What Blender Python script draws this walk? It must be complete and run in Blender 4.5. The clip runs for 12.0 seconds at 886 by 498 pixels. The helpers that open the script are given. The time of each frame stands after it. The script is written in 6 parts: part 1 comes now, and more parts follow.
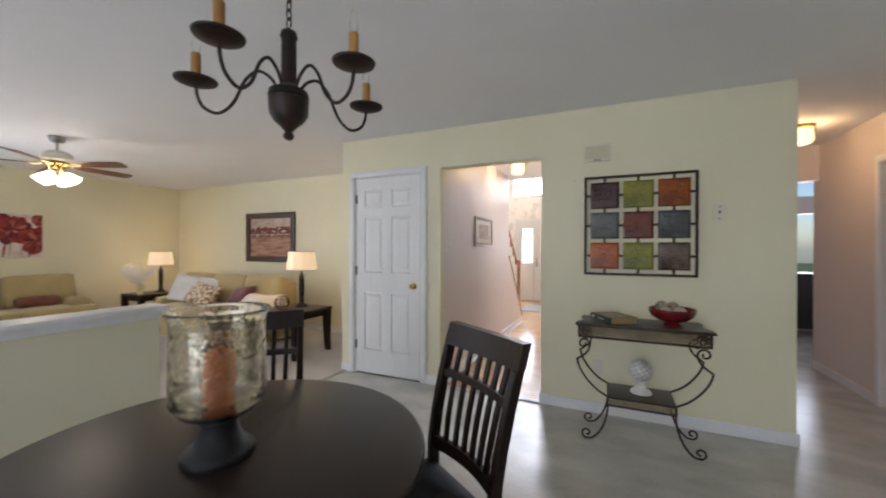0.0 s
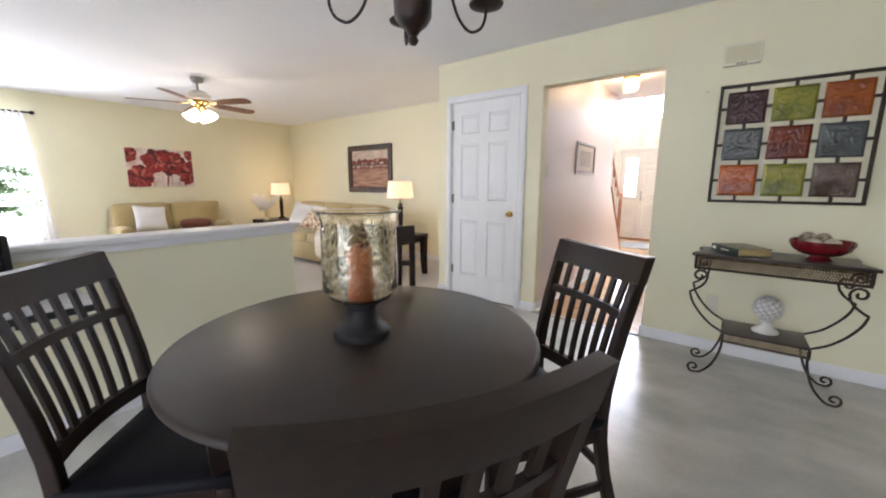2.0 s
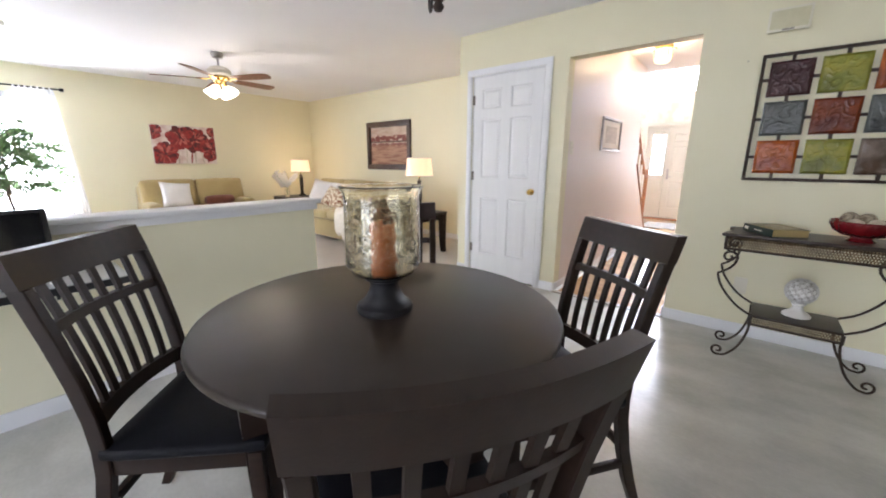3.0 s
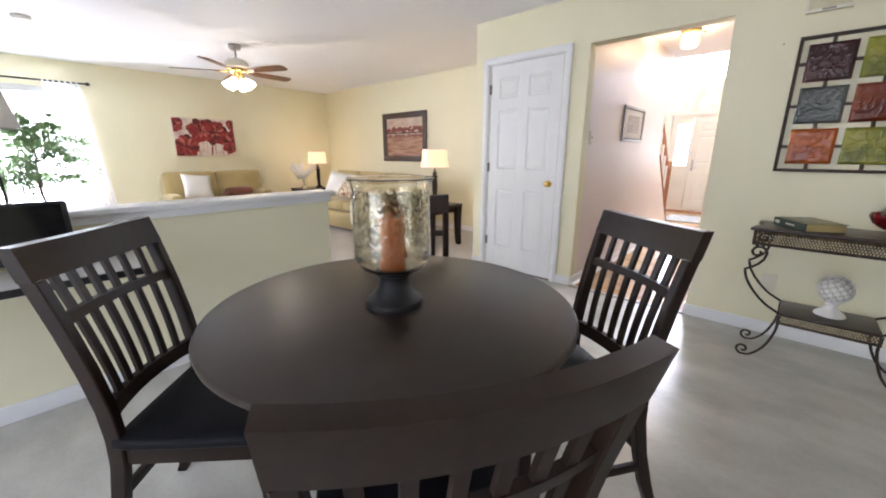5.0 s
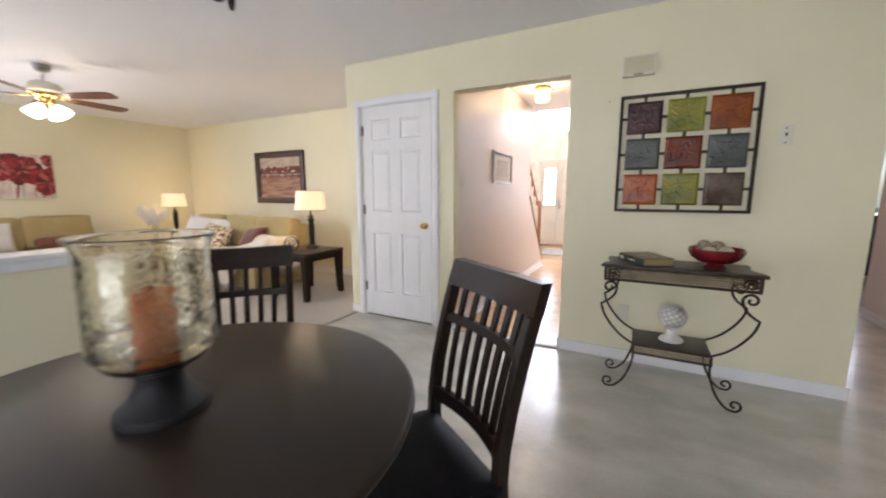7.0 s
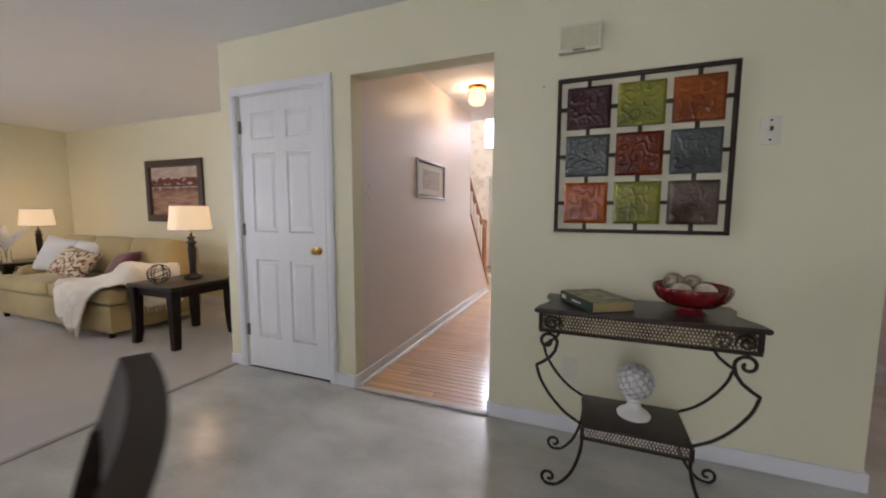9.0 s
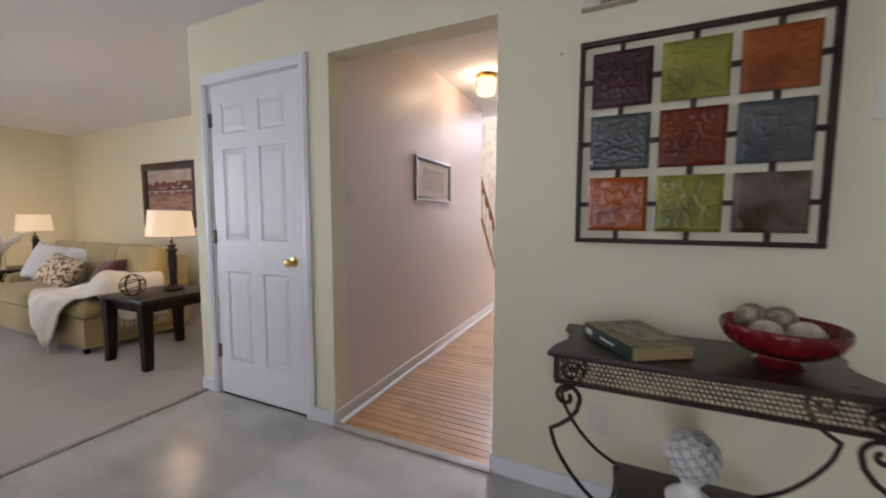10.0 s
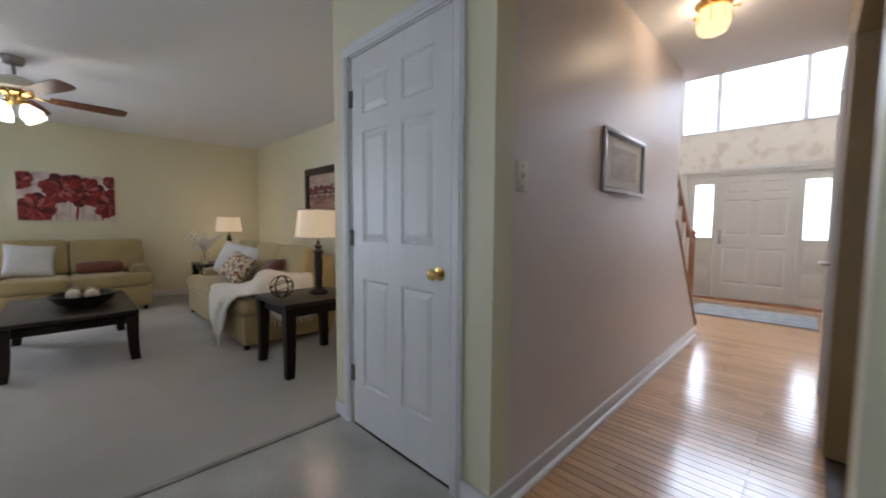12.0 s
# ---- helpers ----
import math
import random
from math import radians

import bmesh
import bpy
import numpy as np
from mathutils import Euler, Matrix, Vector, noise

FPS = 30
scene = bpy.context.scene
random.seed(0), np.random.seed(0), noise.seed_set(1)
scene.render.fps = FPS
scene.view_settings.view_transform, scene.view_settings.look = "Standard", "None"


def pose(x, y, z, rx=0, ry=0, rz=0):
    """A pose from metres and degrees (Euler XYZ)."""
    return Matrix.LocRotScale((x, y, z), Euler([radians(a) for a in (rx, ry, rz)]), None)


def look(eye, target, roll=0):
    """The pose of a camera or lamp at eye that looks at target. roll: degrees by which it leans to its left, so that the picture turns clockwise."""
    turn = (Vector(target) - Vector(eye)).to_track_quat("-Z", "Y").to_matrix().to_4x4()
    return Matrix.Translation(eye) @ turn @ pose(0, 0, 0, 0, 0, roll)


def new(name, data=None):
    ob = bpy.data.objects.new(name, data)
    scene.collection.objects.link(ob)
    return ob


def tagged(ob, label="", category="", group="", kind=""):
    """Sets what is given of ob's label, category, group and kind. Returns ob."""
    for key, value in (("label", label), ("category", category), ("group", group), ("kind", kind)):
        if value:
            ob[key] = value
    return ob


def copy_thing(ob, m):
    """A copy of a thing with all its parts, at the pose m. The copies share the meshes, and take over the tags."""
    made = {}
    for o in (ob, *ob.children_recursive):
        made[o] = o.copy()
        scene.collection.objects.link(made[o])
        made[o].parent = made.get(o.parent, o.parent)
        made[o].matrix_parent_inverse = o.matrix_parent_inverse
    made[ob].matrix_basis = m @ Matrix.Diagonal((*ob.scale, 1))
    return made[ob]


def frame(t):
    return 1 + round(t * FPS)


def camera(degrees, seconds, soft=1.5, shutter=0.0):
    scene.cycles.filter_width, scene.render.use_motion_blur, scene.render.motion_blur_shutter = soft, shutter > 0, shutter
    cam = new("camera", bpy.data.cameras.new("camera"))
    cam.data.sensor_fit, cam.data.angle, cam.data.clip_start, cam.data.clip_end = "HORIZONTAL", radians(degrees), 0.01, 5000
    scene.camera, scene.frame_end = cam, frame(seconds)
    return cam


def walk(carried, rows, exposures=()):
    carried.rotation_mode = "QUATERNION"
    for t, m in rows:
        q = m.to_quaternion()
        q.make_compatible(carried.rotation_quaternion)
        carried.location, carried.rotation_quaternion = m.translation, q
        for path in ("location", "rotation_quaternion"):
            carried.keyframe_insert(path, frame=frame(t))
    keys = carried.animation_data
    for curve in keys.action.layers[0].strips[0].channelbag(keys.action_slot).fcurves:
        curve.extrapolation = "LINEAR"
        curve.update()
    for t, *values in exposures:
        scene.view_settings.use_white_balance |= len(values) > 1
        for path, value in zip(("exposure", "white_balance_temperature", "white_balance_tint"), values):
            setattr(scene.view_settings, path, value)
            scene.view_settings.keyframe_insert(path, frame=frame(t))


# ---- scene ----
cam = camera(99.6, 12.0, soft=1.9, shutter=0.5)
PATH = [
    (0, (0.202, 0.069, 1.306), (-0.622, 1.891, 1.303), 0.2),
    (0.5, (0.176, 0.045, 1.29), (-0.819, 1.779, 1.239), 0.2),
    (1, (0.156, 0.018, 1.26), (-0.944, 1.683, 1.125), 0.2),
    (1.5, (0.142, 0.001, 1.24), (-1.015, 1.615, 0.998), 0.3),
    (2, (0.132, -0.007, 1.221), (-1.064, 1.559, 0.879), 0.2),
    (2.5, (0.121, -0.011, 1.213), (-1.106, 1.514, 0.801), 0.3),
    (3, (0.112, -0.01, 1.212), (-1.141, 1.481, 0.758), 0.3),
    (3.5, (0.108, -0.016, 1.206), (-1.168, 1.445, 0.722), 0.2),
    (5.5, (0.101, 0.052, 1.217), (-1.214, 1.476, 0.724), 0.1),
    (6, (0.134, 0.085, 1.239), (-1.098, 1.606, 0.828), 0.2),
    (6.5, (0.157, 0.177, 1.237), (-0.916, 1.83, 0.899), 0.2),
    (7, (0.145, 0.338, 1.226), (-0.764, 2.095, 0.933), 0.0),
    (7.5, (0.149, 0.493, 1.214), (-0.624, 2.32, 0.959), -0.0),
    (9.5, (0.183, 1.459, 1.198), (-0.549, 3.311, 1.021), 0.3),
    (10, (0.138, 1.665, 1.196), (-0.687, 3.480, 1.033), 0.2),
    (10.5, (0.024, 1.832, 1.188), (-0.97, 3.56, 1.034), 0.2),
    (11, (-0.139, 1.968, 1.178), (-1.290, 3.597, 1.040), 0.3),
    (11.5, (-0.290, 2.060, 1.157), (-1.559, 3.598, 1.023), 0.3),
    (12, (-0.434, 2.174, 1.150), (-1.839, 3.591, 1.016), 0.4),
]
walk(cam, [(t, look(eye, target, roll)) for t, eye, target, roll in PATH],
     exposures=[(0.0, -0.12, 5900, 13), (1.5, 0.25, 5900, 14), (2.5, 0.47, 5900, 15), (5.5, 0.50, 5900, 15), (6.5, 0.38, 6000, 16), (7.5, 0.33, 6100, 16), (9.5, -0.35, 5900, 18), (10.5, -0.12, 5700, 19), (11.0, -0.22, 5650, 17), (12.0, -0.85, 5500, 12)])

# ---- exposure, world, sun and window light ----
scene.view_settings.exposure = 0.0
world = bpy.data.worlds.new("sky")
scene.world = world
world.use_nodes = True
wn = world.node_tree.nodes
sky = wn.new("ShaderNodeTexSky")
sky.sky_type, sky.sun_disc, sky.sun_elevation, sky.sun_rotation = "NISHITA", False, radians(48), radians(200)
world.node_tree.links.new(sky.outputs[0], wn["Background"].inputs[0])
wn["Background"].inputs[1].default_value = 0.12


def lamp(name, kind, m, energy, color, size=0.1, size_y=None):
    d = bpy.data.lights.new(name, kind)
    d.energy, d.color = energy, color
    if kind == "AREA":
        d.shape, d.size, d.size_y = "RECTANGLE", size, size_y or size
    elif kind == "SUN":
        d.angle = size
    else:
        d.shadow_soft_size = size
    ob = new(name, d)
    ob.matrix_world = m
    return ob


DAY, WARM = (0.95, 0.965, 1.0), (1.0, 0.72, 0.45)
lamp("sun", "SUN", look((0, 0, 12), (2.2, 6.0, 0)), 2.0, (1.0, 0.94, 0.86), radians(0.5))
lamp("window_light_living", "AREA", look((-7.80, -0.22, 1.30), (0, -0.22, 1.1)), 270, DAY, 2.4, 2.2)
lamp("window_light_dining", "AREA", look((-0.5, -2.86, 1.15), (-0.5, 3, 1.0)), 32, DAY, 2.3, 1.9)
lamp("window_light_foyer", "AREA", look((-1.0, 9.66, 3.35), (-1.0, 4, 2.0)), 300, DAY, 2.6, 2.0)
lamp("window_light_sidelight", "AREA", look((-1.72, 9.60, 1.38), (-1.72, 4, 1.2)), 20, DAY, 0.50, 1.10)
lamp("window_light_sidelight", "AREA", look((-0.43, 9.60, 1.38), (-0.43, 4, 1.2)), 20, DAY, 0.50, 1.10)
lamp("window_light_far_room", "AREA", look((3.1, 8.20, 1.6), (3.1, 4, 1.2)), 30, DAY, 1.0, 1.5)


# ---- materials ----
def material(name, c1, c2=None, rough=0.5, metal=0.0, scale=4.0, stretch=(1, 1, 1), bump=0.0, bump_scale=60.0,
             fine=0.0, coat=0.0, sheen=0.0, rough_var=0.0, per_piece=0.0, contrast=(0.35, 0.65), detail=5.0, spec=0.5):
    """A Principled material: two colours mixed by coarse noise, a fine grain over it, and fine relief."""
    m = bpy.data.materials.new(name)
    m.use_nodes = True
    nt = m.node_tree
    N, L, b = nt.nodes, nt.links, nt.nodes["Principled BSDF"]
    c2 = c2 or tuple(min(1.0, v * 0.93) for v in c1)
    tc = N.new("ShaderNodeTexCoord")
    mp = N.new("ShaderNodeMapping")
    mp.inputs["Scale"].default_value = stretch
    L.new(tc.outputs["Object"], mp.inputs[0])
    n1 = N.new("ShaderNodeTexNoise")
    n1.inputs["Scale"].default_value, n1.inputs["Detail"].default_value = scale, detail
    L.new(mp.outputs[0], n1.inputs["Vector"])
    ramp = N.new("ShaderNodeValToRGB")
    ramp.color_ramp.elements[0].position, ramp.color_ramp.elements[1].position = contrast
    ramp.color_ramp.elements[0].color, ramp.color_ramp.elements[1].color = (*c1, 1), (*c2, 1)
    L.new(n1.outputs[0], ramp.inputs[0])
    out = ramp.outputs[0]
    n2 = N.new("ShaderNodeTexNoise")
    n2.inputs["Scale"].default_value, n2.inputs["Detail"].default_value = bump_scale, 4.0
    L.new(mp.outputs[0], n2.inputs["Vector"])
    if fine or per_piece:
        hsv = N.new("ShaderNodeHueSaturation")
        L.new(out, hsv.inputs["Color"])
        mr = N.new("ShaderNodeMapRange")
        mr.inputs["To Min"].default_value, mr.inputs["To Max"].default_value = 1 - fine, 1 + fine
        L.new(n2.outputs[0], mr.inputs[0])
        val = mr.outputs[0]
        if per_piece:
            oi = N.new("ShaderNodeObjectInfo")
            mr2 = N.new("ShaderNodeMapRange")
            mr2.inputs["To Min"].default_value, mr2.inputs["To Max"].default_value = 1 - per_piece, 1 + per_piece
            L.new(oi.outputs["Random"], mr2.inputs[0])
            mul = N.new("ShaderNodeMath")
            mul.operation = "MULTIPLY"
            L.new(val, mul.inputs[0])
            L.new(mr2.outputs[0], mul.inputs[1])
            val = mul.outputs[0]
        L.new(val, hsv.inputs["Value"])
        out = hsv.outputs[0]
    L.new(out, b.inputs["Base Color"])
    b.inputs["Roughness"].default_value, b.inputs["Metallic"].default_value = rough, metal
    b.inputs["Coat Weight"].default_value, b.inputs["Sheen Weight"].default_value = coat, sheen
    b.inputs["Coat Roughness"].default_value = 0.12
    b.inputs["Specular IOR Level"].default_value = spec
    if rough_var:
        mr3 = N.new("ShaderNodeMapRange")
        mr3.inputs["To Min"].default_value, mr3.inputs["To Max"].default_value = rough - rough_var, rough + rough_var
        L.new(n1.outputs[0], mr3.inputs[0])
        L.new(mr3.outputs[0], b.inputs["Roughness"])
    if bump:
        bp = N.new("ShaderNodeBump")
        bp.inputs["Strength"].default_value, bp.inputs["Distance"].default_value = min(1.0, bump), 0.004
        L.new(n2.outputs[0], bp.inputs["Height"])
        L.new(bp.outputs[0], b.inputs["Normal"])
    return m


def glass(name, color, rough=0.02, bump=0.0, bump_scale=60, ior=1.45):
    m = material(name, color, color, rough, bump=bump, bump_scale=bump_scale)
    b = m.node_tree.nodes["Principled BSDF"]
    b.inputs["Transmission Weight"].default_value, b.inputs["IOR"].default_value = 1.0, ior
    return m


def glow(name, color, strength, base=(0.8, 0.75, 0.65)):
    m = material(name, base, base, 0.4)
    b = m.node_tree.nodes["Principled BSDF"]
    b.inputs["Emission Color"].default_value, b.inputs["Emission Strength"].default_value = (*color, 1), strength
    return m


def sheer(name, color, clear):
    """Thin woven cloth that lets light through."""
    m = bpy.data.materials.new(name)
    m.use_nodes = True
    nt = m.node_tree
    N, L = nt.nodes, nt.links
    N.remove(N["Principled BSDF"])
    dif, tra, tsp = N.new("ShaderNodeBsdfDiffuse"), N.new("ShaderNodeBsdfTranslucent"), N.new("ShaderNodeBsdfTransparent")
    dif.inputs[0].default_value = tra.inputs[0].default_value = (*color, 1)
    a, b = N.new("ShaderNodeMixShader"), N.new("ShaderNodeMixShader")
    a.inputs[0].default_value, b.inputs[0].default_value = 0.6, clear
    L.new(dif.outputs[0], a.inputs[1])
    L.new(tra.outputs[0], a.inputs[2])
    L.new(a.outputs[0], b.inputs[1])
    L.new(tsp.outputs[0], b.inputs[2])
    L.new(b.outputs[0], N["Material Output"].inputs[0])
    return m


M_WALL = material("pale_yellow_paint", (0.785, 0.740, 0.540), (0.760, 0.715, 0.518), 0.55, scale=1.2, bump=0.10, bump_scale=220, fine=0.02)
M_MAUVE = material("pale_mauve_paint", (0.76, 0.675, 0.635), (0.74, 0.655, 0.615), 0.42, scale=1.3, bump=0.10, bump_scale=200, fine=0.02)
# golden tone stands for the hall lamp's light, put into the wall colour
M_LAMPLIT_TAN = material("lamplit_tan_wall", (0.46, 0.35, 0.19), (0.42, 0.32, 0.17), 0.5, scale=1.4, bump=0.1, bump_scale=200)
M_PAPER = material("foyer_wallpaper", (0.72, 0.66, 0.56), (0.60, 0.52, 0.43), 0.6, scale=5.5, contrast=(0.52, 0.66), bump=0.06, bump_scale=150, detail=2.0)
M_CEIL = material("ceiling_paint", (0.87, 0.87, 0.89), (0.845, 0.845, 0.865), 0.8, scale=1.0, bump=0.22, bump_scale=180)
M_TRIM = material("white_trim_paint", (0.82, 0.82, 0.83), (0.78, 0.78, 0.79), 0.32, scale=3, bump=0.05, bump_scale=90)
M_DOOR = material("white_door_paint", (0.82, 0.82, 0.825), (0.79, 0.79, 0.795), 0.36, scale=3, stretch=(6, 6, 0.6), bump=0.12, bump_scale=25)
M_ENTRY = material("cream_door_paint", (0.62, 0.59, 0.52), (0.59, 0.56, 0.50), 0.45, scale=2, bump=0.05)
M_VINYL = material("marbled_sheet_vinyl", (0.42, 0.415, 0.38), (0.66, 0.65, 0.61), 0.24, scale=2.4, stretch=(1.0, 1.6, 1.0), contrast=(0.28, 0.74), bump=0.04, bump_scale=45, fine=0.10, detail=9, rough_var=0.05)
M_CARPET = material("beige_cut_pile_carpet", (0.55, 0.505, 0.46), (0.48, 0.44, 0.395), 0.95, scale=1.6, bump=1.0, bump_scale=330, fine=0.16, sheen=0.25)
M_OAK = material("oak_strip", (0.56, 0.34, 0.17), (0.44, 0.25, 0.11), 0.17, scale=3.0, stretch=(1.2, 22, 22), bump=0.10, bump_scale=9, fine=0.08, per_piece=0.16, coat=0.45)
M_JOINT = material("grey_brown_joint_strip", (0.40, 0.36, 0.31), (0.32, 0.28, 0.24), 0.5, scale=12)
M_STRIP = material("dark_joint", (0.10, 0.08, 0.06), (0.07, 0.055, 0.04), 0.6, scale=8)
M_ESP = material("espresso_wood", (0.016, 0.0090, 0.0065), (0.022, 0.0125, 0.0085), 0.38, scale=3, stretch=(14, 1.2, 14), bump=0.03, bump_scale=12, fine=0.05, rough_var=0.05, spec=0.18)
M_ESPTOP = material("espresso_table_top", (0.018, 0.012, 0.009), (0.027, 0.018, 0.013), 0.35, scale=3.0, stretch=(3, 1.0, 3), bump=0.02, bump_scale=60, fine=0.06, spec=0.36, contrast=(0.1, 0.9))
M_SEAT = material("black_leatherette", (0.006, 0.006, 0.008), (0.009, 0.009, 0.012), 0.55, scale=8, bump=0.25, bump_scale=160, spec=0.10)
M_IRON = material("bronze_wrought_iron", (0.035, 0.024, 0.018), (0.055, 0.036, 0.024), 0.5, 0.6, scale=14, bump=0.3, bump_scale=90, rough_var=0.1)
M_IRONTOP = material("dark_bronze_top", (0.030, 0.020, 0.016), (0.050, 0.032, 0.024), 0.30, 0.2, scale=7, bump=0.15, bump_scale=60, rough_var=0.08)
M_LATT = material("brass_lattice", (0.30, 0.22, 0.13), (0.12, 0.085, 0.05), 0.38, 0.8, scale=30, bump=0.2)
M_BRASS = material("polished_brass", (0.78, 0.56, 0.22), (0.70, 0.48, 0.18), 0.18, 1.0, scale=10)
M_NICKEL = material("hinge_nickel", (0.30, 0.27, 0.24), (0.22, 0.20, 0.18), 0.35, 0.9, scale=20)
M_FANBODY = material("antique_white_enamel", (0.72, 0.68, 0.58), (0.66, 0.61, 0.51), 0.35, scale=6)
M_BLADE = material("walnut_fan_blade", (0.16, 0.055, 0.025), (0.10, 0.035, 0.018), 0.35, scale=3, stretch=(1.2, 14, 14), bump=0.05, fine=0.1)
M_SOFA = material("olive_gold_upholstery", (0.47, 0.36, 0.155), (0.41, 0.31, 0.13), 0.85, scale=4, bump=0.7, bump_scale=420, fine=0.12, sheen=0.3)
M_WHITECLOTH = material("white_cotton", (0.78, 0.76, 0.74), (0.70, 0.68, 0.66), 0.9, scale=6, bump=0.5, bump_scale=300, sheen=0.2)
M_ORCHID = sheer("white_petal", (0.92, 0.91, 0.90), 0.0)
M_THROW = material("cream_knit", (0.88, 0.83, 0.74), (0.82, 0.76, 0.66), 0.95, scale=26, bump=1.0, bump_scale=110, fine=0.12, sheen=0.4)
M_MAROON = material("maroon_velvet", (0.10, 0.020, 0.022), (0.15, 0.03, 0.03), 0.8, scale=9, bump=0.3, bump_scale=200, sheen=0.4)
M_RUSTCLOTH = material("rust_brown_cloth", (0.17, 0.055, 0.035), (0.24, 0.085, 0.055), 0.85, scale=10, bump=0.4, bump_scale=200, sheen=0.3)
M_FLORAL = material("floral_print_cloth", (0.74, 0.65, 0.47), (0.22, 0.075, 0.03), 0.85, scale=34, contrast=(0.49, 0.56), bump=0.4, bump_scale=200, detail=1.5)
M_SHADE = glow("lit_lamp_shade", (1.0, 0.67, 0.36), 0.72, (0.66, 0.54, 0.38))
M_GREYSHADE = material("grey_linen_shade", (0.55, 0.55, 0.54), (0.50, 0.50, 0.49), 0.9, scale=20, bump=0.4, bump_scale=250)
M_LAMPBODY = material("black_turned_wood", (0.018, 0.014, 0.012), (0.03, 0.022, 0.018), 0.35, scale=12, bump=0.1, spec=0.25)
M_FROST = glow("lit_frosted_glass", (1.0, 0.88, 0.68), 5.0)
M_HALLGLASS = glow("lit_amber_glass", (1.0, 0.70, 0.32), 2.4, (0.8, 0.6, 0.35))
M_CHAND = material("rust_black_iron", (0.014, 0.011, 0.010), (0.035, 0.016, 0.010), 0.5, 0.3, scale=22, bump=0.3, bump_scale=80)
M_CANDLESLEEVE = material("amber_candle_sleeve", (0.42, 0.22, 0.05), (0.30, 0.14, 0.03), 0.5, scale=20, bump=0.2)
M_BULB = glass("clear_bulb_glass", (1, 1, 1))
def silvered(name, tint, mask_scale, amount):
    """Glass with a flecked, partly worn metal lustre."""
    m = glass(name, (1.0, 0.985, 0.915), 0.005)
    N, L = m.node_tree.nodes, m.node_tree.links
    gl, mx, nz, rp, tc = N.new("ShaderNodeBsdfGlossy"), N.new("ShaderNodeMixShader"), N.new("ShaderNodeTexNoise"), N.new("ShaderNodeMapRange"), N.new("ShaderNodeTexCoord")
    gl.inputs["Color"].default_value, gl.inputs["Roughness"].default_value = (*tint, 1), 0.05
    nz.inputs["Scale"].default_value, nz.inputs["Detail"].default_value = mask_scale, 3.0
    rp.inputs["From Min"].default_value, rp.inputs["From Max"].default_value = 0.42, 0.62
    rp.inputs["To Min"].default_value, rp.inputs["To Max"].default_value = 0.02, amount
    L.new(tc.outputs["Object"], nz.inputs["Vector"])
    L.new(nz.outputs[0], rp.inputs[0])
    L.new(rp.outputs[0], mx.inputs[0])
    L.new(N["Principled BSDF"].outputs[0], mx.inputs[1])
    L.new(gl.outputs[0], mx.inputs[2])
    L.new(mx.outputs[0], N["Material Output"].inputs[0])
    return m


M_HURR = silvered("hammered_amber_lustre_glass", (1.0, 0.94, 0.77), 120, 0.18)
M_CANDLE = material("terracotta_wax", (0.60, 0.19, 0.06), (0.50, 0.14, 0.045), 0.6, scale=18, bump=0.25, bump_scale=50)
M_BASE = material("dark_pedestal_wood", (0.009, 0.0085, 0.010), (0.016, 0.015, 0.016), 0.55, scale=10, bump=0.3, bump_scale=50, spec=0.25)
M_PLASTIC = material("ivory_plastic", (0.74, 0.70, 0.58), (0.71, 0.67, 0.55), 0.4, scale=4)
M_CHIME = material("pale_painted_cover", (0.62, 0.58, 0.40), (0.58, 0.54, 0.36), 0.55, scale=30, bump=0.2)
M_WHITEPL = material("white_plastic", (0.78, 0.77, 0.74), (0.74, 0.73, 0.70), 0.35, scale=4)
M_BLACK = material("black_plastic", (0.012, 0.012, 0.013), (0.016, 0.016, 0.017), 0.3, scale=6)
M_SCREEN = material("black_screen", (0.006, 0.006, 0.007), (0.008, 0.008, 0.009), 0.12, scale=3)
# window reflection on the glossy desktop, put in as a pale base colour
M_DESKGLARE = material("pale_window_reflection", (0.70, 0.70, 0.69), (0.66, 0.66, 0.65), 0.15, scale=3)
M_REDGLAZE = material("red_glazed_ceramic", (0.19, 0.008, 0.010), (0.11, 0.005, 0.008), 0.16, scale=8, coat=0.5)
M_BALL1 = material("woven_grey_ball", (0.46, 0.38, 0.27), (0.13, 0.095, 0.06), 0.85, scale=34, stretch=(1, 1, 4), bump=0.9, bump_scale=90)
M_BALL2 = material("cream_ball", (0.72, 0.64, 0.50), (0.55, 0.47, 0.35), 0.85, scale=40, bump=0.9, bump_scale=90)
M_CERAMIC = material("white_ceramic", (0.80, 0.78, 0.75), (0.74, 0.72, 0.68), 0.3, scale=10, bump=0.1)
M_PIERCE = material("shadowed_ceramic_inside", (0.58, 0.55, 0.50), (0.46, 0.43, 0.39), 0.7, scale=20)
M_BOOKG = material("olive_book_cover", (0.11, 0.105, 0.05), (0.26, 0.21, 0.09), 0.4, scale=14, contrast=(0.45, 0.55))
M_COVERPIC = material("faded_cover_picture", (0.34, 0.29, 0.19), (0.12, 0.10, 0.05), 0.4, scale=18, contrast=(0.42, 0.6))
M_SPINE = material("dark_green_spine", (0.015, 0.030, 0.022), (0.02, 0.04, 0.03), 0.4)
M_PAGES = material("gilt_pages", (0.46, 0.36, 0.16), (0.36, 0.27, 0.11), 0.6, scale=2, stretch=(1, 1, 300), bump=0.3)
M_PAPERW = material("cream_paper", (0.74, 0.70, 0.60), (0.70, 0.66, 0.56), 0.7)
M_SILVER = material("silver_frame", (0.42, 0.40, 0.40), (0.30, 0.28, 0.28), 0.3, 0.8, scale=10)
M_MAT = material("cream_picture_mat", (0.74, 0.71, 0.66), (0.70, 0.67, 0.62), 0.7)
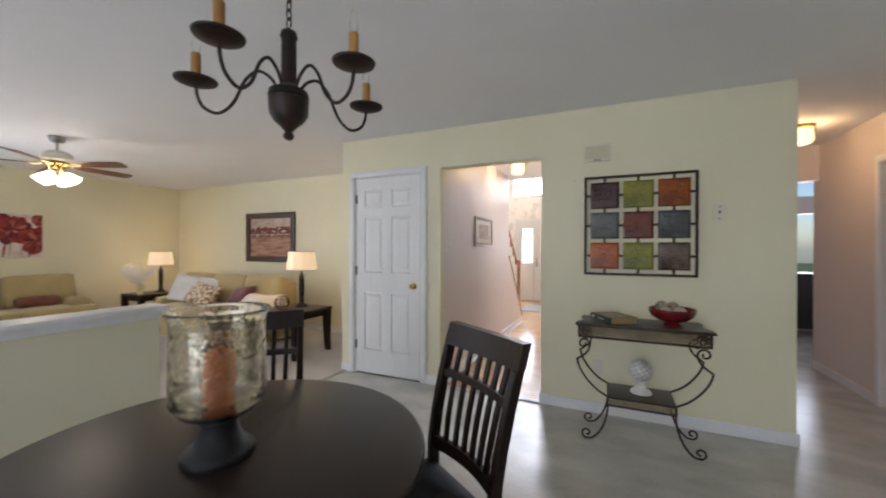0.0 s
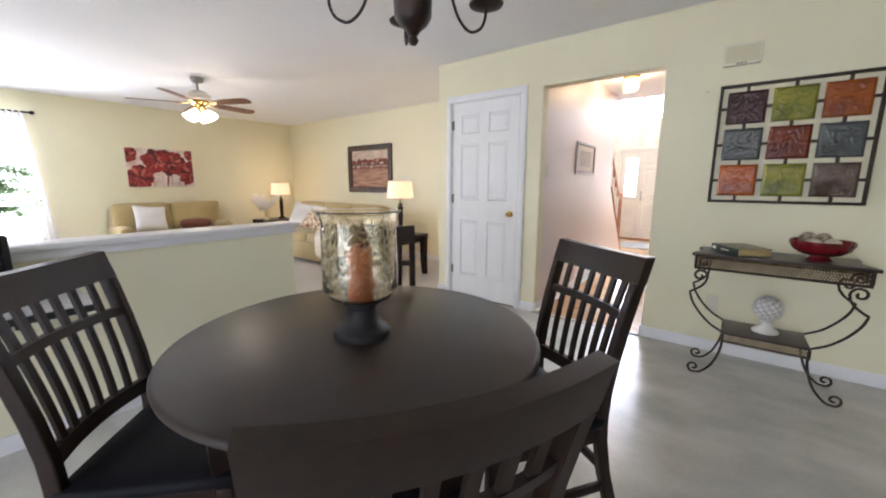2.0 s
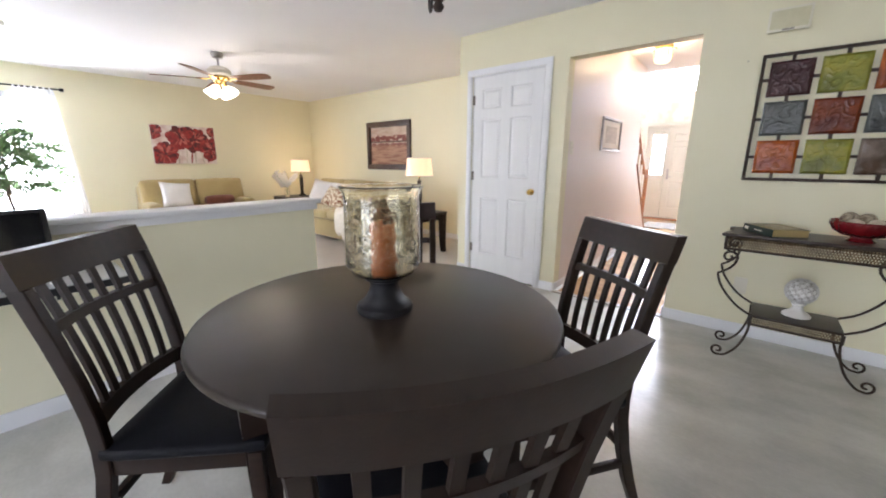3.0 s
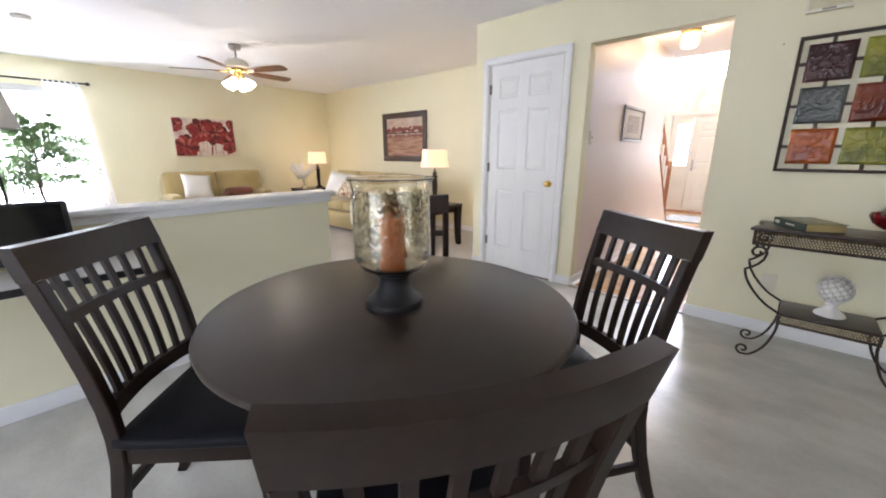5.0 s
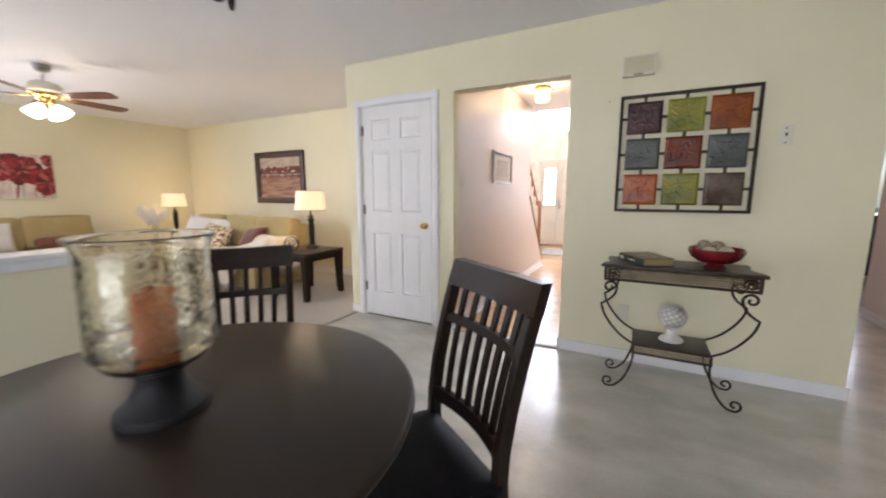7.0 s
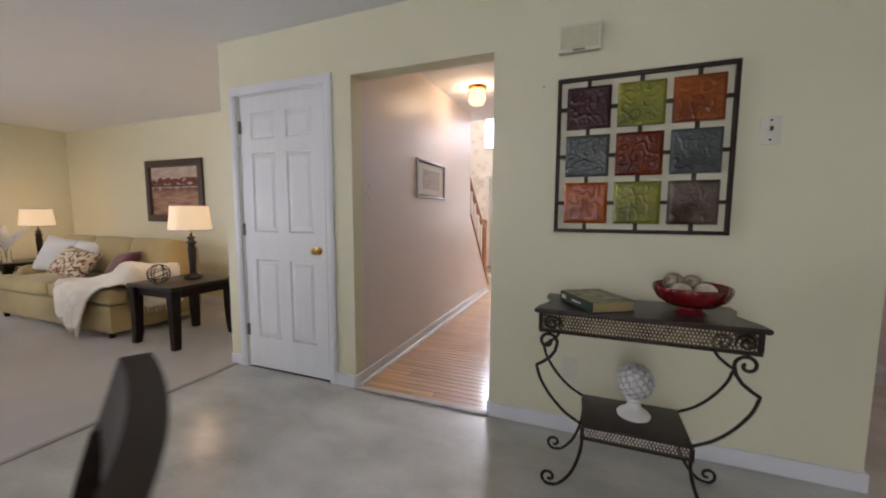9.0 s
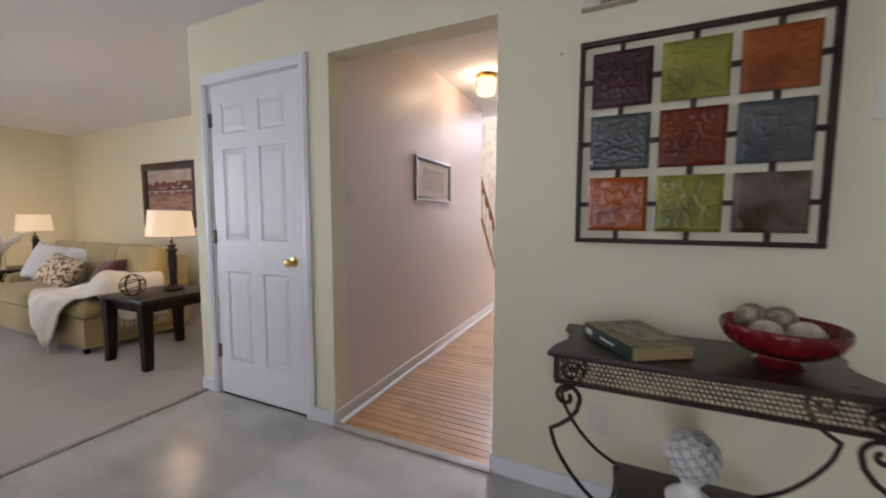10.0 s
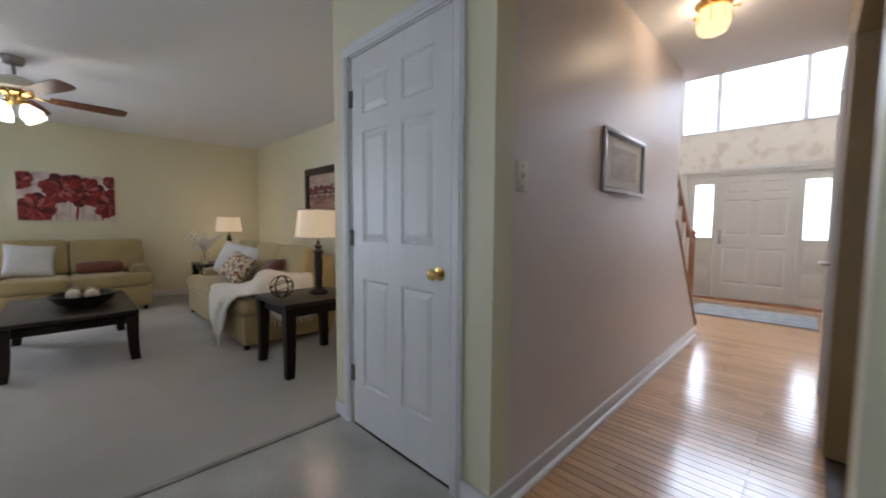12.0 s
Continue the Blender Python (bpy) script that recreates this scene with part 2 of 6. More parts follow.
M_PRINT = material("faded_landscape_print", (0.55, 0.50, 0.45), (0.40, 0.37, 0.34), 0.6, scale=6, stretch=(1, 1, 5))
M_DARKFRAME = material("dark_brown_frame", (0.040, 0.018, 0.011), (0.065, 0.03, 0.017), 0.35, scale=8, stretch=(4, 4, 4), bump=0.15)
M_RED1 = material("red_paint", (0.34, 0.020, 0.018), (0.17, 0.012, 0.012), 0.55, scale=22, contrast=(0.38, 0.6), bump=0.4, bump_scale=60)
M_RED2 = material("coral_red_paint", (0.38, 0.035, 0.028), (0.20, 0.016, 0.014), 0.55, scale=26, contrast=(0.38, 0.6), bump=0.4, bump_scale=60)
M_REDDARK = material("dark_crimson_paint", (0.13, 0.010, 0.012), (0.07, 0.008, 0.010), 0.55, scale=20, bump=0.4, bump_scale=60)
M_PINK = material("pink_coral_paint", (0.52, 0.15, 0.12), (0.42, 0.09, 0.07), 0.55, scale=20, bump=0.4, bump_scale=60)
M_CANVAS = material("blush_canvas", (0.74, 0.66, 0.60), (0.56, 0.38, 0.33), 0.7, scale=7, contrast=(0.45, 0.7), bump=0.2, bump_scale=250)
M_STEM = material("pale_stem_paint", (0.66, 0.58, 0.48), (0.42, 0.34, 0.26), 0.6, scale=12)
M_SKYP = material("tan_sky_paint", (0.60, 0.50, 0.41), (0.44, 0.30, 0.22), 0.6, scale=4, stretch=(1, 1, 4), bump=0.2)
M_WATERP = material("rose_water_paint", (0.46, 0.27, 0.17), (0.27, 0.12, 0.075), 0.6, scale=3, stretch=(1, 1, 9), contrast=(0.4, 0.62), bump=0.2)
M_TREEP = material("dark_red_tree_paint", (0.12, 0.018, 0.012), (0.20, 0.04, 0.02), 0.6, scale=20)
M_BANKP = material("dark_bank_paint", (0.05, 0.018, 0.012), (0.09, 0.035, 0.02), 0.6, scale=20)
M_LEAF = sheer("ficus_leaf", (0.20, 0.29, 0.14), 0.0)
M_BARK = material("ficus_bark", (0.20, 0.15, 0.10), (0.12, 0.09, 0.06), 0.85, scale=14, stretch=(4, 4, 1), bump=0.5)
M_POT = material("woven_pot", (0.22, 0.13, 0.07), (0.12, 0.07, 0.035), 0.8, scale=30, bump=0.8)
M_SHEER = sheer("white_sheer_curtain", (0.92, 0.92, 0.94), 0.16)
M_ROD = material("black_curtain_rod", (0.015, 0.014, 0.014), (0.02, 0.019, 0.018), 0.35, 0.5)
M_PANE = glass("window_glass", (1, 1, 1), 0.0, ior=1.05)
M_PINE = material("stained_rail_wood", (0.36, 0.15, 0.06), (0.26, 0.10, 0.04), 0.35, scale=5, stretch=(8, 2, 8), bump=0.08, coat=0.2)
M_RUG = material("grey_entry_mat", (0.33, 0.34, 0.33), (0.22, 0.24, 0.25), 0.95, scale=9, bump=0.9, bump_scale=200)
M_GRASS = material("lawn", (0.06, 0.10, 0.03), (0.09, 0.13, 0.05), 0.95, scale=0.8, bump=0.8, bump_scale=30)
M_BROWNCAB = material("honey_wood", (0.34, 0.17, 0.06), (0.24, 0.11, 0.035), 0.4, scale=4, stretch=(8, 8, 1), bump=0.1)
TILE_MATS = [material("tile_" + n, a, b, 0.15, 0.0, scale=7, contrast=(0.35, 0.62), bump=0.16, bump_scale=26, rough_var=0.05, spec=0.42) for n, a, b in (
    ("plum", (0.035, 0.012, 0.014), (0.07, 0.025, 0.026)), ("moss", (0.32, 0.30, 0.04), (0.14, 0.15, 0.02)),
    ("amber", (0.34, 0.085, 0.010), (0.18, 0.04, 0.008)), ("slate", (0.11, 0.115, 0.105), (0.055, 0.06, 0.055)),
    ("rust", (0.20, 0.034, 0.006), (0.10, 0.015, 0.006)), ("slate_dark", (0.11, 0.12, 0.115), (0.055, 0.06, 0.06)),
    ("orange", (0.46, 0.105, 0.006), (0.26, 0.05, 0.006)), ("olive", (0.31, 0.285, 0.03), (0.13, 0.14, 0.02)),
    ("umber", (0.20, 0.15, 0.12), (0.05, 0.025, 0.012)))]


# ---- mesh helpers ----
def finish(bm, name, mat, sharp=35):
    me = bpy.data.meshes.new(name)
    bmesh.ops.recalc_face_normals(bm, faces=bm.faces)
    bm.to_mesh(me)
    bm.free()
    me.materials.append(mat)
    me.polygons.foreach_set("use_smooth", [True] * len(me.polygons))
    me.set_sharp_from_angle(angle=radians(sharp))
    return me


def part(name, bm, mat, parent=None, label="", sharp=35):
    ob = new(name, finish(bm, name, mat, sharp))
    ob.parent = parent
    if label:
        ob["label"] = label
    return ob


def thing(name, label, category, m=None, group=""):
    ob = new(name)
    ob.empty_display_size = 0.1
    if m is not None:
        ob.matrix_world = m
    return tagged(ob, label, category, group)


def single(name, bm, mat, label, category, m=None, group="", kind="", sharp=35):
    ob = new(name, finish(bm, name, mat, sharp))
    if m is not None:
        ob.matrix_world = m
    return tagged(ob, label, category, group, kind)


def box(bm, x0, x1, y0, y1, z0, z1, bevel=0.0, m=None):
    vs = [bm.verts.new((x, y, z)) for x in (x0, x1) for y in (y0, y1) for z in (z0, z1)]
    fs = [bm.faces.new([vs[i] for i in f]) for f in ((0, 1, 3, 2), (4, 6, 7, 5), (0, 4, 5, 1), (2, 3, 7, 6), (0, 2, 6, 4), (1, 5, 7, 3))]
    if m is not None:
        bmesh.ops.transform(bm, matrix=m, verts=vs)
    if bevel:
        es = list({e for f in fs for e in f.edges})
        bmesh.ops.bevel(bm, geom=es, offset=bevel, segments=2, affect="EDGES", profile=0.6)
    return bm


def cube(x0, x1, y0, y1, z0, z1, bevel=0.0, m=None):
    return box(bmesh.new(), x0, x1, y0, y1, z0, z1, bevel, m)


def soft(bm, c, s, r, n=5, puff=0.0, m=None):
    """A rounded box of size s about c with edge radius r; puff swells its top and sides."""
    tmp = bmesh.new()
    bmesh.ops.create_cube(tmp, size=2)
    bmesh.ops.subdivide_edges(tmp, edges=tmp.edges[:], cuts=n * 2, use_grid_fill=True)
    h = [v / 2 for v in s]
    for v in tmp.verts:
        u = v.co.copy()
        p = Vector((u.x * h[0], u.y * h[1], u.z * h[2]))
        q = Vector([max(-(h[i] - r), min(h[i] - r, p[i])) for i in range(3)])
        d = p - q
        if d.length > 1e-6:
            p = q + d.normalized() * r
        if puff:
            a = (1 - u.x ** 2), (1 - u.y ** 2), (1 - u.z ** 2)
            p += Vector((u.x * a[1] * a[2], u.y * a[0] * a[2], u.z * a[0] * a[1])) * puff
        v.co = p + Vector(c)
    if m is not None:
        bmesh.ops.transform(tmp, matrix=m, verts=tmp.verts)
    me = bpy.data.meshes.new("tmp")
    tmp.to_mesh(me)
    tmp.free()
    bm.from_mesh(me)
    bpy.data.meshes.remove(me)
    return bm


def lathe(profile, seg=32, bm=None, m=None, wave=0.0, waves=8):
    """Turns (radius, height) pairs about z."""
    bm = bm or bmesh.new()
    rings, made = [], []
    for r, z in profile:
        if r < 1e-5:
            ring = [bm.verts.new((0, 0, z))]
        else:
            ring = []
            for i in range(seg):
                a = 2 * math.pi * i / seg
                k = r * (1 + wave * math.cos(waves * a))
                ring.append(bm.verts.new((k * math.cos(a), k * math.sin(a), z)))
        rings.append(ring)
        made += ring
    for a, b in zip(rings, rings[1:]):
        for i in range(seg):
            j = (i + 1) % seg
            q = [a[i % len(a)], a[j % len(a)], b[j % len(b)], b[i % len(b)]]
            q = list(dict.fromkeys(q))
            if len(q) > 2:
                bm.faces.new(q)
    for ring in (rings[0], rings[-1]):
        if len(ring) > 2:
            bm.faces.new(ring)
    if m is not None:
        bmesh.ops.transform(bm, matrix=m, verts=made)
    return bm


def tube(pts, r, seg=8, bm=None, m=None, closed=False, flat=1.0):
    """A round bar along points; r is one radius or one for each point."""
    bm = bm or bmesh.new()
    pts = [Vector(p) for p in pts]
    n = len(pts)
    rs = [r] * n if isinstance(r, (int, float)) else r
    rings, up = [], None
    for i, p in enumerate(pts):
        a = pts[(i - 1) % n] if closed or i else p
        b = pts[(i + 1) % n] if closed or i < n - 1 else p
        d = (b - a).normalized()
        if up is None:
            up = Vector((0, 0, 1)) if abs(d.z) < 0.9 else Vector((1, 0, 0))
        up = (up - d * up.dot(d)).normalized()
        side = d.cross(up)
        rings.append([bm.verts.new(p + (up * math.cos(2 * math.pi * k / seg) * flat + side * math.sin(2 * math.pi * k / seg)) * rs[i]) for k in range(seg)])
    pairs = list(zip(rings, rings[1:])) + ([(rings[-1], rings[0])] if closed else [])
    for a, b in pairs:
        for k in range(seg):
            bm.faces.new((a[k], a[(k + 1) % seg], b[(k + 1) % seg], b[k]))
    if not closed:
        bm.faces.new(rings[0])
        bm.faces.new(rings[-1])
    if m is not None:
        bmesh.ops.transform(bm, matrix=m, verts=[v for ring in rings for v in ring])
    return bm


def curve_points(ctrl, n=8):
    """Catmull-Rom points through the control points."""
    p = [Vector(c) for c in ctrl]
    p = [p[0] * 2 - p[1]] + p + [p[-1] * 2 - p[-2]]
    out = []
    for i in range(1, len(p) - 2):
        for k in range(n):
            t = k / n
            out.append(0.5 * (2 * p[i] + (p[i + 1] - p[i - 1]) * t + (2 * p[i - 1] - 5 * p[i] + 4 * p[i + 1] - p[i + 2]) * t * t
                              + (3 * p[i] - p[i - 1] - 3 * p[i + 1] + p[i + 2]) * t ** 3))
    return out + [p[-2]]


def spiral(cx, cz, r0, r1, a0, a1, n=24, y=0.0):
    return [(cx + (r0 + (r1 - r0) * i / n) * math.cos(radians(a0 + (a1 - a0) * i / n)), y,
             cz + (r0 + (r1 - r0) * i / n) * math.sin(radians(a0 + (a1 - a0) * i / n))) for i in range(n + 1)]


def pillow(w, h, t, n=12, m=None, bm=None):
    """A stuffed cushion, w by h, in the x-z plane, with pinched corners."""
    bm = bm or bmesh.new()
    grids = []
    for s in (1, -1):
        g = []
        for i in range(n + 1):
            row = []
            for j in range(n + 1):
                u, v = 2 * i / n - 1, 2 * j / n - 1
                k = ((1 - u ** 4) * (1 - v ** 4)) ** 0.6
                pin = 1 - 0.07 * (1 - abs(u) ** 2) * abs(v) ** 3, 1 - 0.07 * (1 - abs(v) ** 2) * abs(u) ** 3
                wr = 0.006 * noise.noise(Vector((u * 3, v * 3, s * 2 + w * 9)))
                row.append(bm.verts.new((u * w / 2 * pin[1], s * (t / 2 * k + wr * k), v * h / 2 * pin[0])))
            g.append(row)
        grids.append(g)
    for g in grids:
        for i in range(n):
            for j in range(n):
                bm.faces.new((g[i][j], g[i + 1][j], g[i + 1][j + 1], g[i][j + 1]))
    vs = [v for g in grids for row in g for v in row]
    bmesh.ops.remove_doubles(bm, verts=vs, dist=1e-5)
    if m is not None:
        bmesh.ops.transform(bm, matrix=m, verts=[v for v in vs if v.is_valid])
    return bm


def wall(name, label, mat, axis, at, thick, a0, a1, z0, z1, holes=()):
    """A wall along x (axis 'x', at = y of one face) or y, cut by holes (a0, a1, z0, z1)."""
    bm = bmesh.new()
    cuts = sorted({a0, a1, *[v for h in holes for v in h[:2]]})
    for p, q in zip(cuts, cuts[1:]):
        mid, zs = (p + q) / 2, [z0]
        for h in sorted((h for h in holes if h[0] < mid < h[1]), key=lambda h: h[2]):
            zs += [h[2], h[3]]
        zs.append(z1)
        for lo, hi in zip(zs[::2], zs[1::2]):
            if hi - lo > 1e-4:
                if axis == "x":
                    box(bm, p, q, min(at, at + thick), max(at, at + thick), lo, hi)
                else:
                    box(bm, min(at, at + thick), max(at, at + thick), p, q, lo, hi)
    bmesh.ops.remove_doubles(bm, verts=bm.verts, dist=1e-5)
    return single(name, bm, mat, label, "wall", kind="structure")


# ---- structure ----
H = 2.44
WY, XW, NY, XS = 3.30, -7.56, 4.64, -2.40
single("floor_dining", cube(XS + 0.01, 3.0, -2.6, WY, -0.12, 0.0), M_VINYL, "grey marbled sheet vinyl floor with a satin sheen", "floor", kind="structure")
single("floor_corridor", cube(0.6, 4.4, WY, 8.0, -0.12, 0.0), M_VINYL, "grey marbled vinyl floor of the corridor", "floor", kind="structure")
bm = cube(XW, XS - 0.01, -2.6, NY, -0.12, 0.006)
single("floor_living", bm, M_CARPET, "pale beige cut-pile carpet", "floor", kind="structure")
single("trim_floor_joint", cube(XS - 0.017, XS + 0.017, 1.45, WY, -0.05, 0.009, 0.004), M_JOINT, "dark strip where carpet meets vinyl", "threshold", kind="structure")
hall_floor = single("floor_hall", cube(-2.5, 0.3, WY, 9.40, -0.12, -0.012), M_STRIP, "dark underlay between hardwood strips", "floor", kind="structure")
single("trim_hall_threshold", cube(-1.285, -0.347, WY - 0.03, WY + 0.02, -0.004, 0.012, 0.004), M_JOINT, "low wooden threshold at the hall opening", "threshold", kind="structure")

wall("wall_closet_front", "pale yellow painted wall round the closet door", M_WALL, "x", WY, 0.12, -2.45, -1.285, 0, H, [(-2.275, -1.495, 0, 2.045)])
wall("wall_hall_header", "pale yellow wall above the hall opening", M_WALL, "x", WY, 0.12, -1.285, -0.347, 2.075, H)
wall("wall_art", "pale yellow painted dining room wall", M_WALL, "x", WY, 0.12, -0.347, 1.32, 0, H)
wall("wall_closet_side", "pale yellow closet side wall", M_WALL, "y", -2.45, 0.10, WY + 0.12, NY, 0, H)
wall("wall_closet_inner", "plain wall behind the closet door", M_WALL, "x", 4.05, 0.05, -2.35, -1.42, 0, H)
wall("wall_north", "pale yellow living room wall", M_WALL, "x", NY, 0.12, XW - 0.12, -2.35, 0, H)
WIN = (-1.10, 0.66, 0.46, 2.08)
wall("wall_west", "pale yellow living room wall with a bright window", M_WALL, "y", XW, -0.12, -2.72, NY, 0, H, [WIN])
wall("wall_south", "pale yellow wall with a wide glazed opening", M_WALL, "x", -2.6, -0.12, XW, 3.12, 0, H, [(-1.65, 0.65, 0.2, 2.1)])
wall("wall_east", "pale yellow dining room wall", M_WALL, "y", 3.0, 0.12, -2.6, WY, 0, H)
wall("wall_east_return", "pale wall beside the corridor", M_WALL, "x", WY, 0.12, 2.24, 3.12, 0, H)
single("ceiling_main", cube(XW - 0.12, 3.12, -2.72, WY + 0.12, H, H + 0.12), M_CEIL, "white painted ceiling", "ceiling", kind="structure")
single("ceiling_living_bay", cube(XW - 0.12, -2.35, WY + 0.12, NY + 0.12, H, H + 0.12), M_CEIL, "white painted ceiling", "ceiling", kind="structure")

# hall and two-storey foyer
FY, FX0, FX1 = 9.40, -2.5, 0.3
bm = bmesh.new()
prof = [(WY + 0.12, 0), (6.82, 0), (6.82, 0.12), (5.87, 1.20), (5.87, H), (WY + 0.12, H)]
a = [bm.verts.new((-1.42, y, z)) for y, z in prof]
b = [bm.verts.new((-1.285, y, z)) for y, z in prof]
bm.faces.new(a)
bm.faces.new(b)
for i in range(len(prof)):
    j = (i + 1) % len(prof)
    bm.faces.new((a[i], a[j], b[j], b[i]))
single("wall_hall_stair_side", bm, M_MAUVE, "pale mauve hall wall that slopes down beside the stair", "wall", kind="structure")
# lamplight is painted into this wall's tan colour
wall("wall_hall_east", "hall wall coloured golden tan as by lamplight, with an open doorway", M_LAMPLIT_TAN, "y", -0.347, 0.12, WY + 0.12, 6.0, 0, H, [(3.50, 4.80, 0, 2.04), (4.98, 5.74, 0, 2.04)])
# unseen back wall and two lids, added to keep sky light out
wall("wall_side_room_blocker", "unseen plain wall added to keep the side room dark", M_MAUVE, "x", 5.30, 0.07, -0.235, 1.20, 0, H)
single("ceiling_side_room_blocker", cube(-0.235, 1.20, WY + 0.12, 5.37, H, H + 0.12), M_CEIL, "unseen ceiling added to keep the side room dark", "ceiling", kind="structure")
single("ceiling_closet_blocker", cube(-2.35, -1.42, WY + 0.12, 4.05, H, H + 0.12), M_CEIL, "unseen ceiling added to keep sky light out of the closet", "ceiling", kind="structure")
single("ceiling_hall", cube(-1.42, -0.235, WY + 0.12, 6.06, H, H + 0.12), M_CEIL, "white hall ceiling", "ceiling", kind="structure")
wall("wall_hall_end_header", "white header where the hall meets the foyer", M_CEIL, "x", 6.06, 0.12, -1.42, -0.235, H, 4.9)
wall("wall_foyer_stair_back", "pale upper foyer wall", M_PAPER, "x", 5.9, 0.12, FX0, -1.42, 2.9, 4.9)
wall("wall_foyer_west", "beige papered foyer wall", M_PAPER, "y", FX0, -0.12, 4.0, FY, 0, 4.9)
wall("wall_foyer_east", "beige papered foyer wall", M_PAPER, "y", FX1, 0.12, 5.88, FY, 0, 4.9)
wall("wall_foyer_return", "beige papered wall return", M_PAPER, "x", 5.88, 0.12, -0.235, FX1 + 0.12, 0, 4.9)
wall("wall_stair_back", "plain wall closing the stair", M_PAPER, "x", 4.0, -0.05, FX0, -1.42, 0, 4.9)
wall("wall_front", "beige papered entrance wall with faint pattern", M_PAPER, "x", FY, 0.14, FX0 - 0.12, FX1 + 0.12, 0, 4.9, [(-1.957, -0.221, 0, 1.976), (-2.09, -0.065, 2.60, 4.10)])
single("ceiling_foyer", cube(FX0 - 0.12, FX1 + 0.12, 3.95, FY + 0.14, 4.9, 5.0), M_CEIL, "white foyer ceiling", "ceiling", kind="structure")
single("ground", cube(-60, 60, -60, 60, -0.5, -0.35), M_GRASS, "lawn around the house", "ground", kind="structure")

# corridor on the far side of the dining wall, and the room beyond it
wall("wall_corridor_west", "pale mauve corridor wall", M_MAUVE, "y", 1.32, -0.12, WY + 0.12, 5.56, 0, H)
wall("wall_corridor_east", "pale mauve corridor wall with a doorway", M_MAUVE, "y", 2.24, 0.12, WY + 0.12, 5.56, 0, H, [(3.66, 4.40, 0, 2.04)])
wall("wall_corridor_header", "warm-lit header over the corridor opening", M_MAUVE, "x", 5.44, 0.12, 1.32, 2.24, 2.06, H)
wall("wall_far_south", "wall of the far room", M_MAUVE, "x", 5.56, 0.10, 0.5, 1.32, 0, H)
wall("wall_far_south", "wall of the far room", M_MAUVE, "x", 5.54, 0.02, 2.36, 4.5, 0, H)
wall("wall_far_west", "wall of the far room", M_MAUVE, "y", 0.6, -0.10, 5.66, 8.0, 0, H)
wall("wall_far_east", "wall of the far room", M_MAUVE, "y", 4.4, 0.10, 5.56, 8.0, 0, H)
wall("wall_far_north", "wall of the far room with a bright window", M_MAUVE, "x", 8.0, 0.12, 0.5, 4.5, 0, H, [(2.6, 3.6, 0.94, 1.89), (2.6, 3.6, 2.17, 2.40)])
single("ceiling_corridor", cube(0.5, 4.5, WY + 0.12, 8.12, H, H + 0.12), M_CEIL, "white corridor ceiling", "ceiling", kind="structure")

# half wall with its white cap
HW = -2.372
single("wall_half", cube(HW - 0.12, HW, -2.6, 1.47, 0, 0.872), M_WALL, "pale yellow half wall between dining and living room", "half wall", kind="structure")
cap = thing("half_wall_cap", "white moulded wooden cap along the half wall", "wall cap")
part("cap_board", cube(HW - 0.16, HW + 0.04, -2.6, 1.51, 0.916, 0.945, 0.008), M_TRIM, cap)
part("cap_moulding", cube(HW - 0.14, HW + 0.02, -2.6, 1.49, 0.872, 0.915, 0.006), M_TRIM, cap)


def baseboard(x0, y0, x1, y1, side):
    """White baseboard along a wall face from one point to another; side: unit normal into the room."""
    t, h = 0.014, 0.085
    nx, ny = side
    bm = bmesh.new()
    box(bm, min(x0, x1, x0 + nx * t, x1 + nx * t), max(x0, x1, x0 + nx * t, x1 + nx * t),
        min(y0, y1, y0 + ny * t, y1 + ny * t), max(y0, y1, y0 + ny * t, y1 + ny * t), 0, h, 0.004)
    return single("baseboard", bm, M_TRIM, "white painted baseboard", "baseboard", kind="structure")


baseboard(-2.45, WY, -2.338, WY, (0, -1))
baseboard(-1.430, WY, -1.285, WY, (0, -1))
baseboard(-0.347, WY, 1.334, WY, (0, -1))
baseboard(-1.285, WY, -1.285, 6.78, (1, 0))
baseboard(-0.347, WY, -0.347, 3.50, (-1, 0))
baseboard(-0.347, 5.80, -0.347, 6.0, (-1, 0))
single("trim_shoe_moulding", tube([(-1.271, WY + 0.02, 0.002), (-1.271, 6.78, 0.002)], 0.018, 12), M_TRIM, "white quarter-round moulding at the hall baseboard", "moulding", kind="structure")
baseboard(1.32, WY, 1.32, 5.54, (1, 0))
baseboard(2.24, 4.465, 2.24, 5.56, (-1, 0))
baseboard(HW, -2.6, HW, 1.47, (1, 0))
baseboard(-2.45, WY + 0.12, -2.45, NY, (-1, 0))
baseboard(XW, NY, -2.45, NY, (0, -1))
baseboard(XW, -2.6, XW, NY - 0.014, (1, 0))


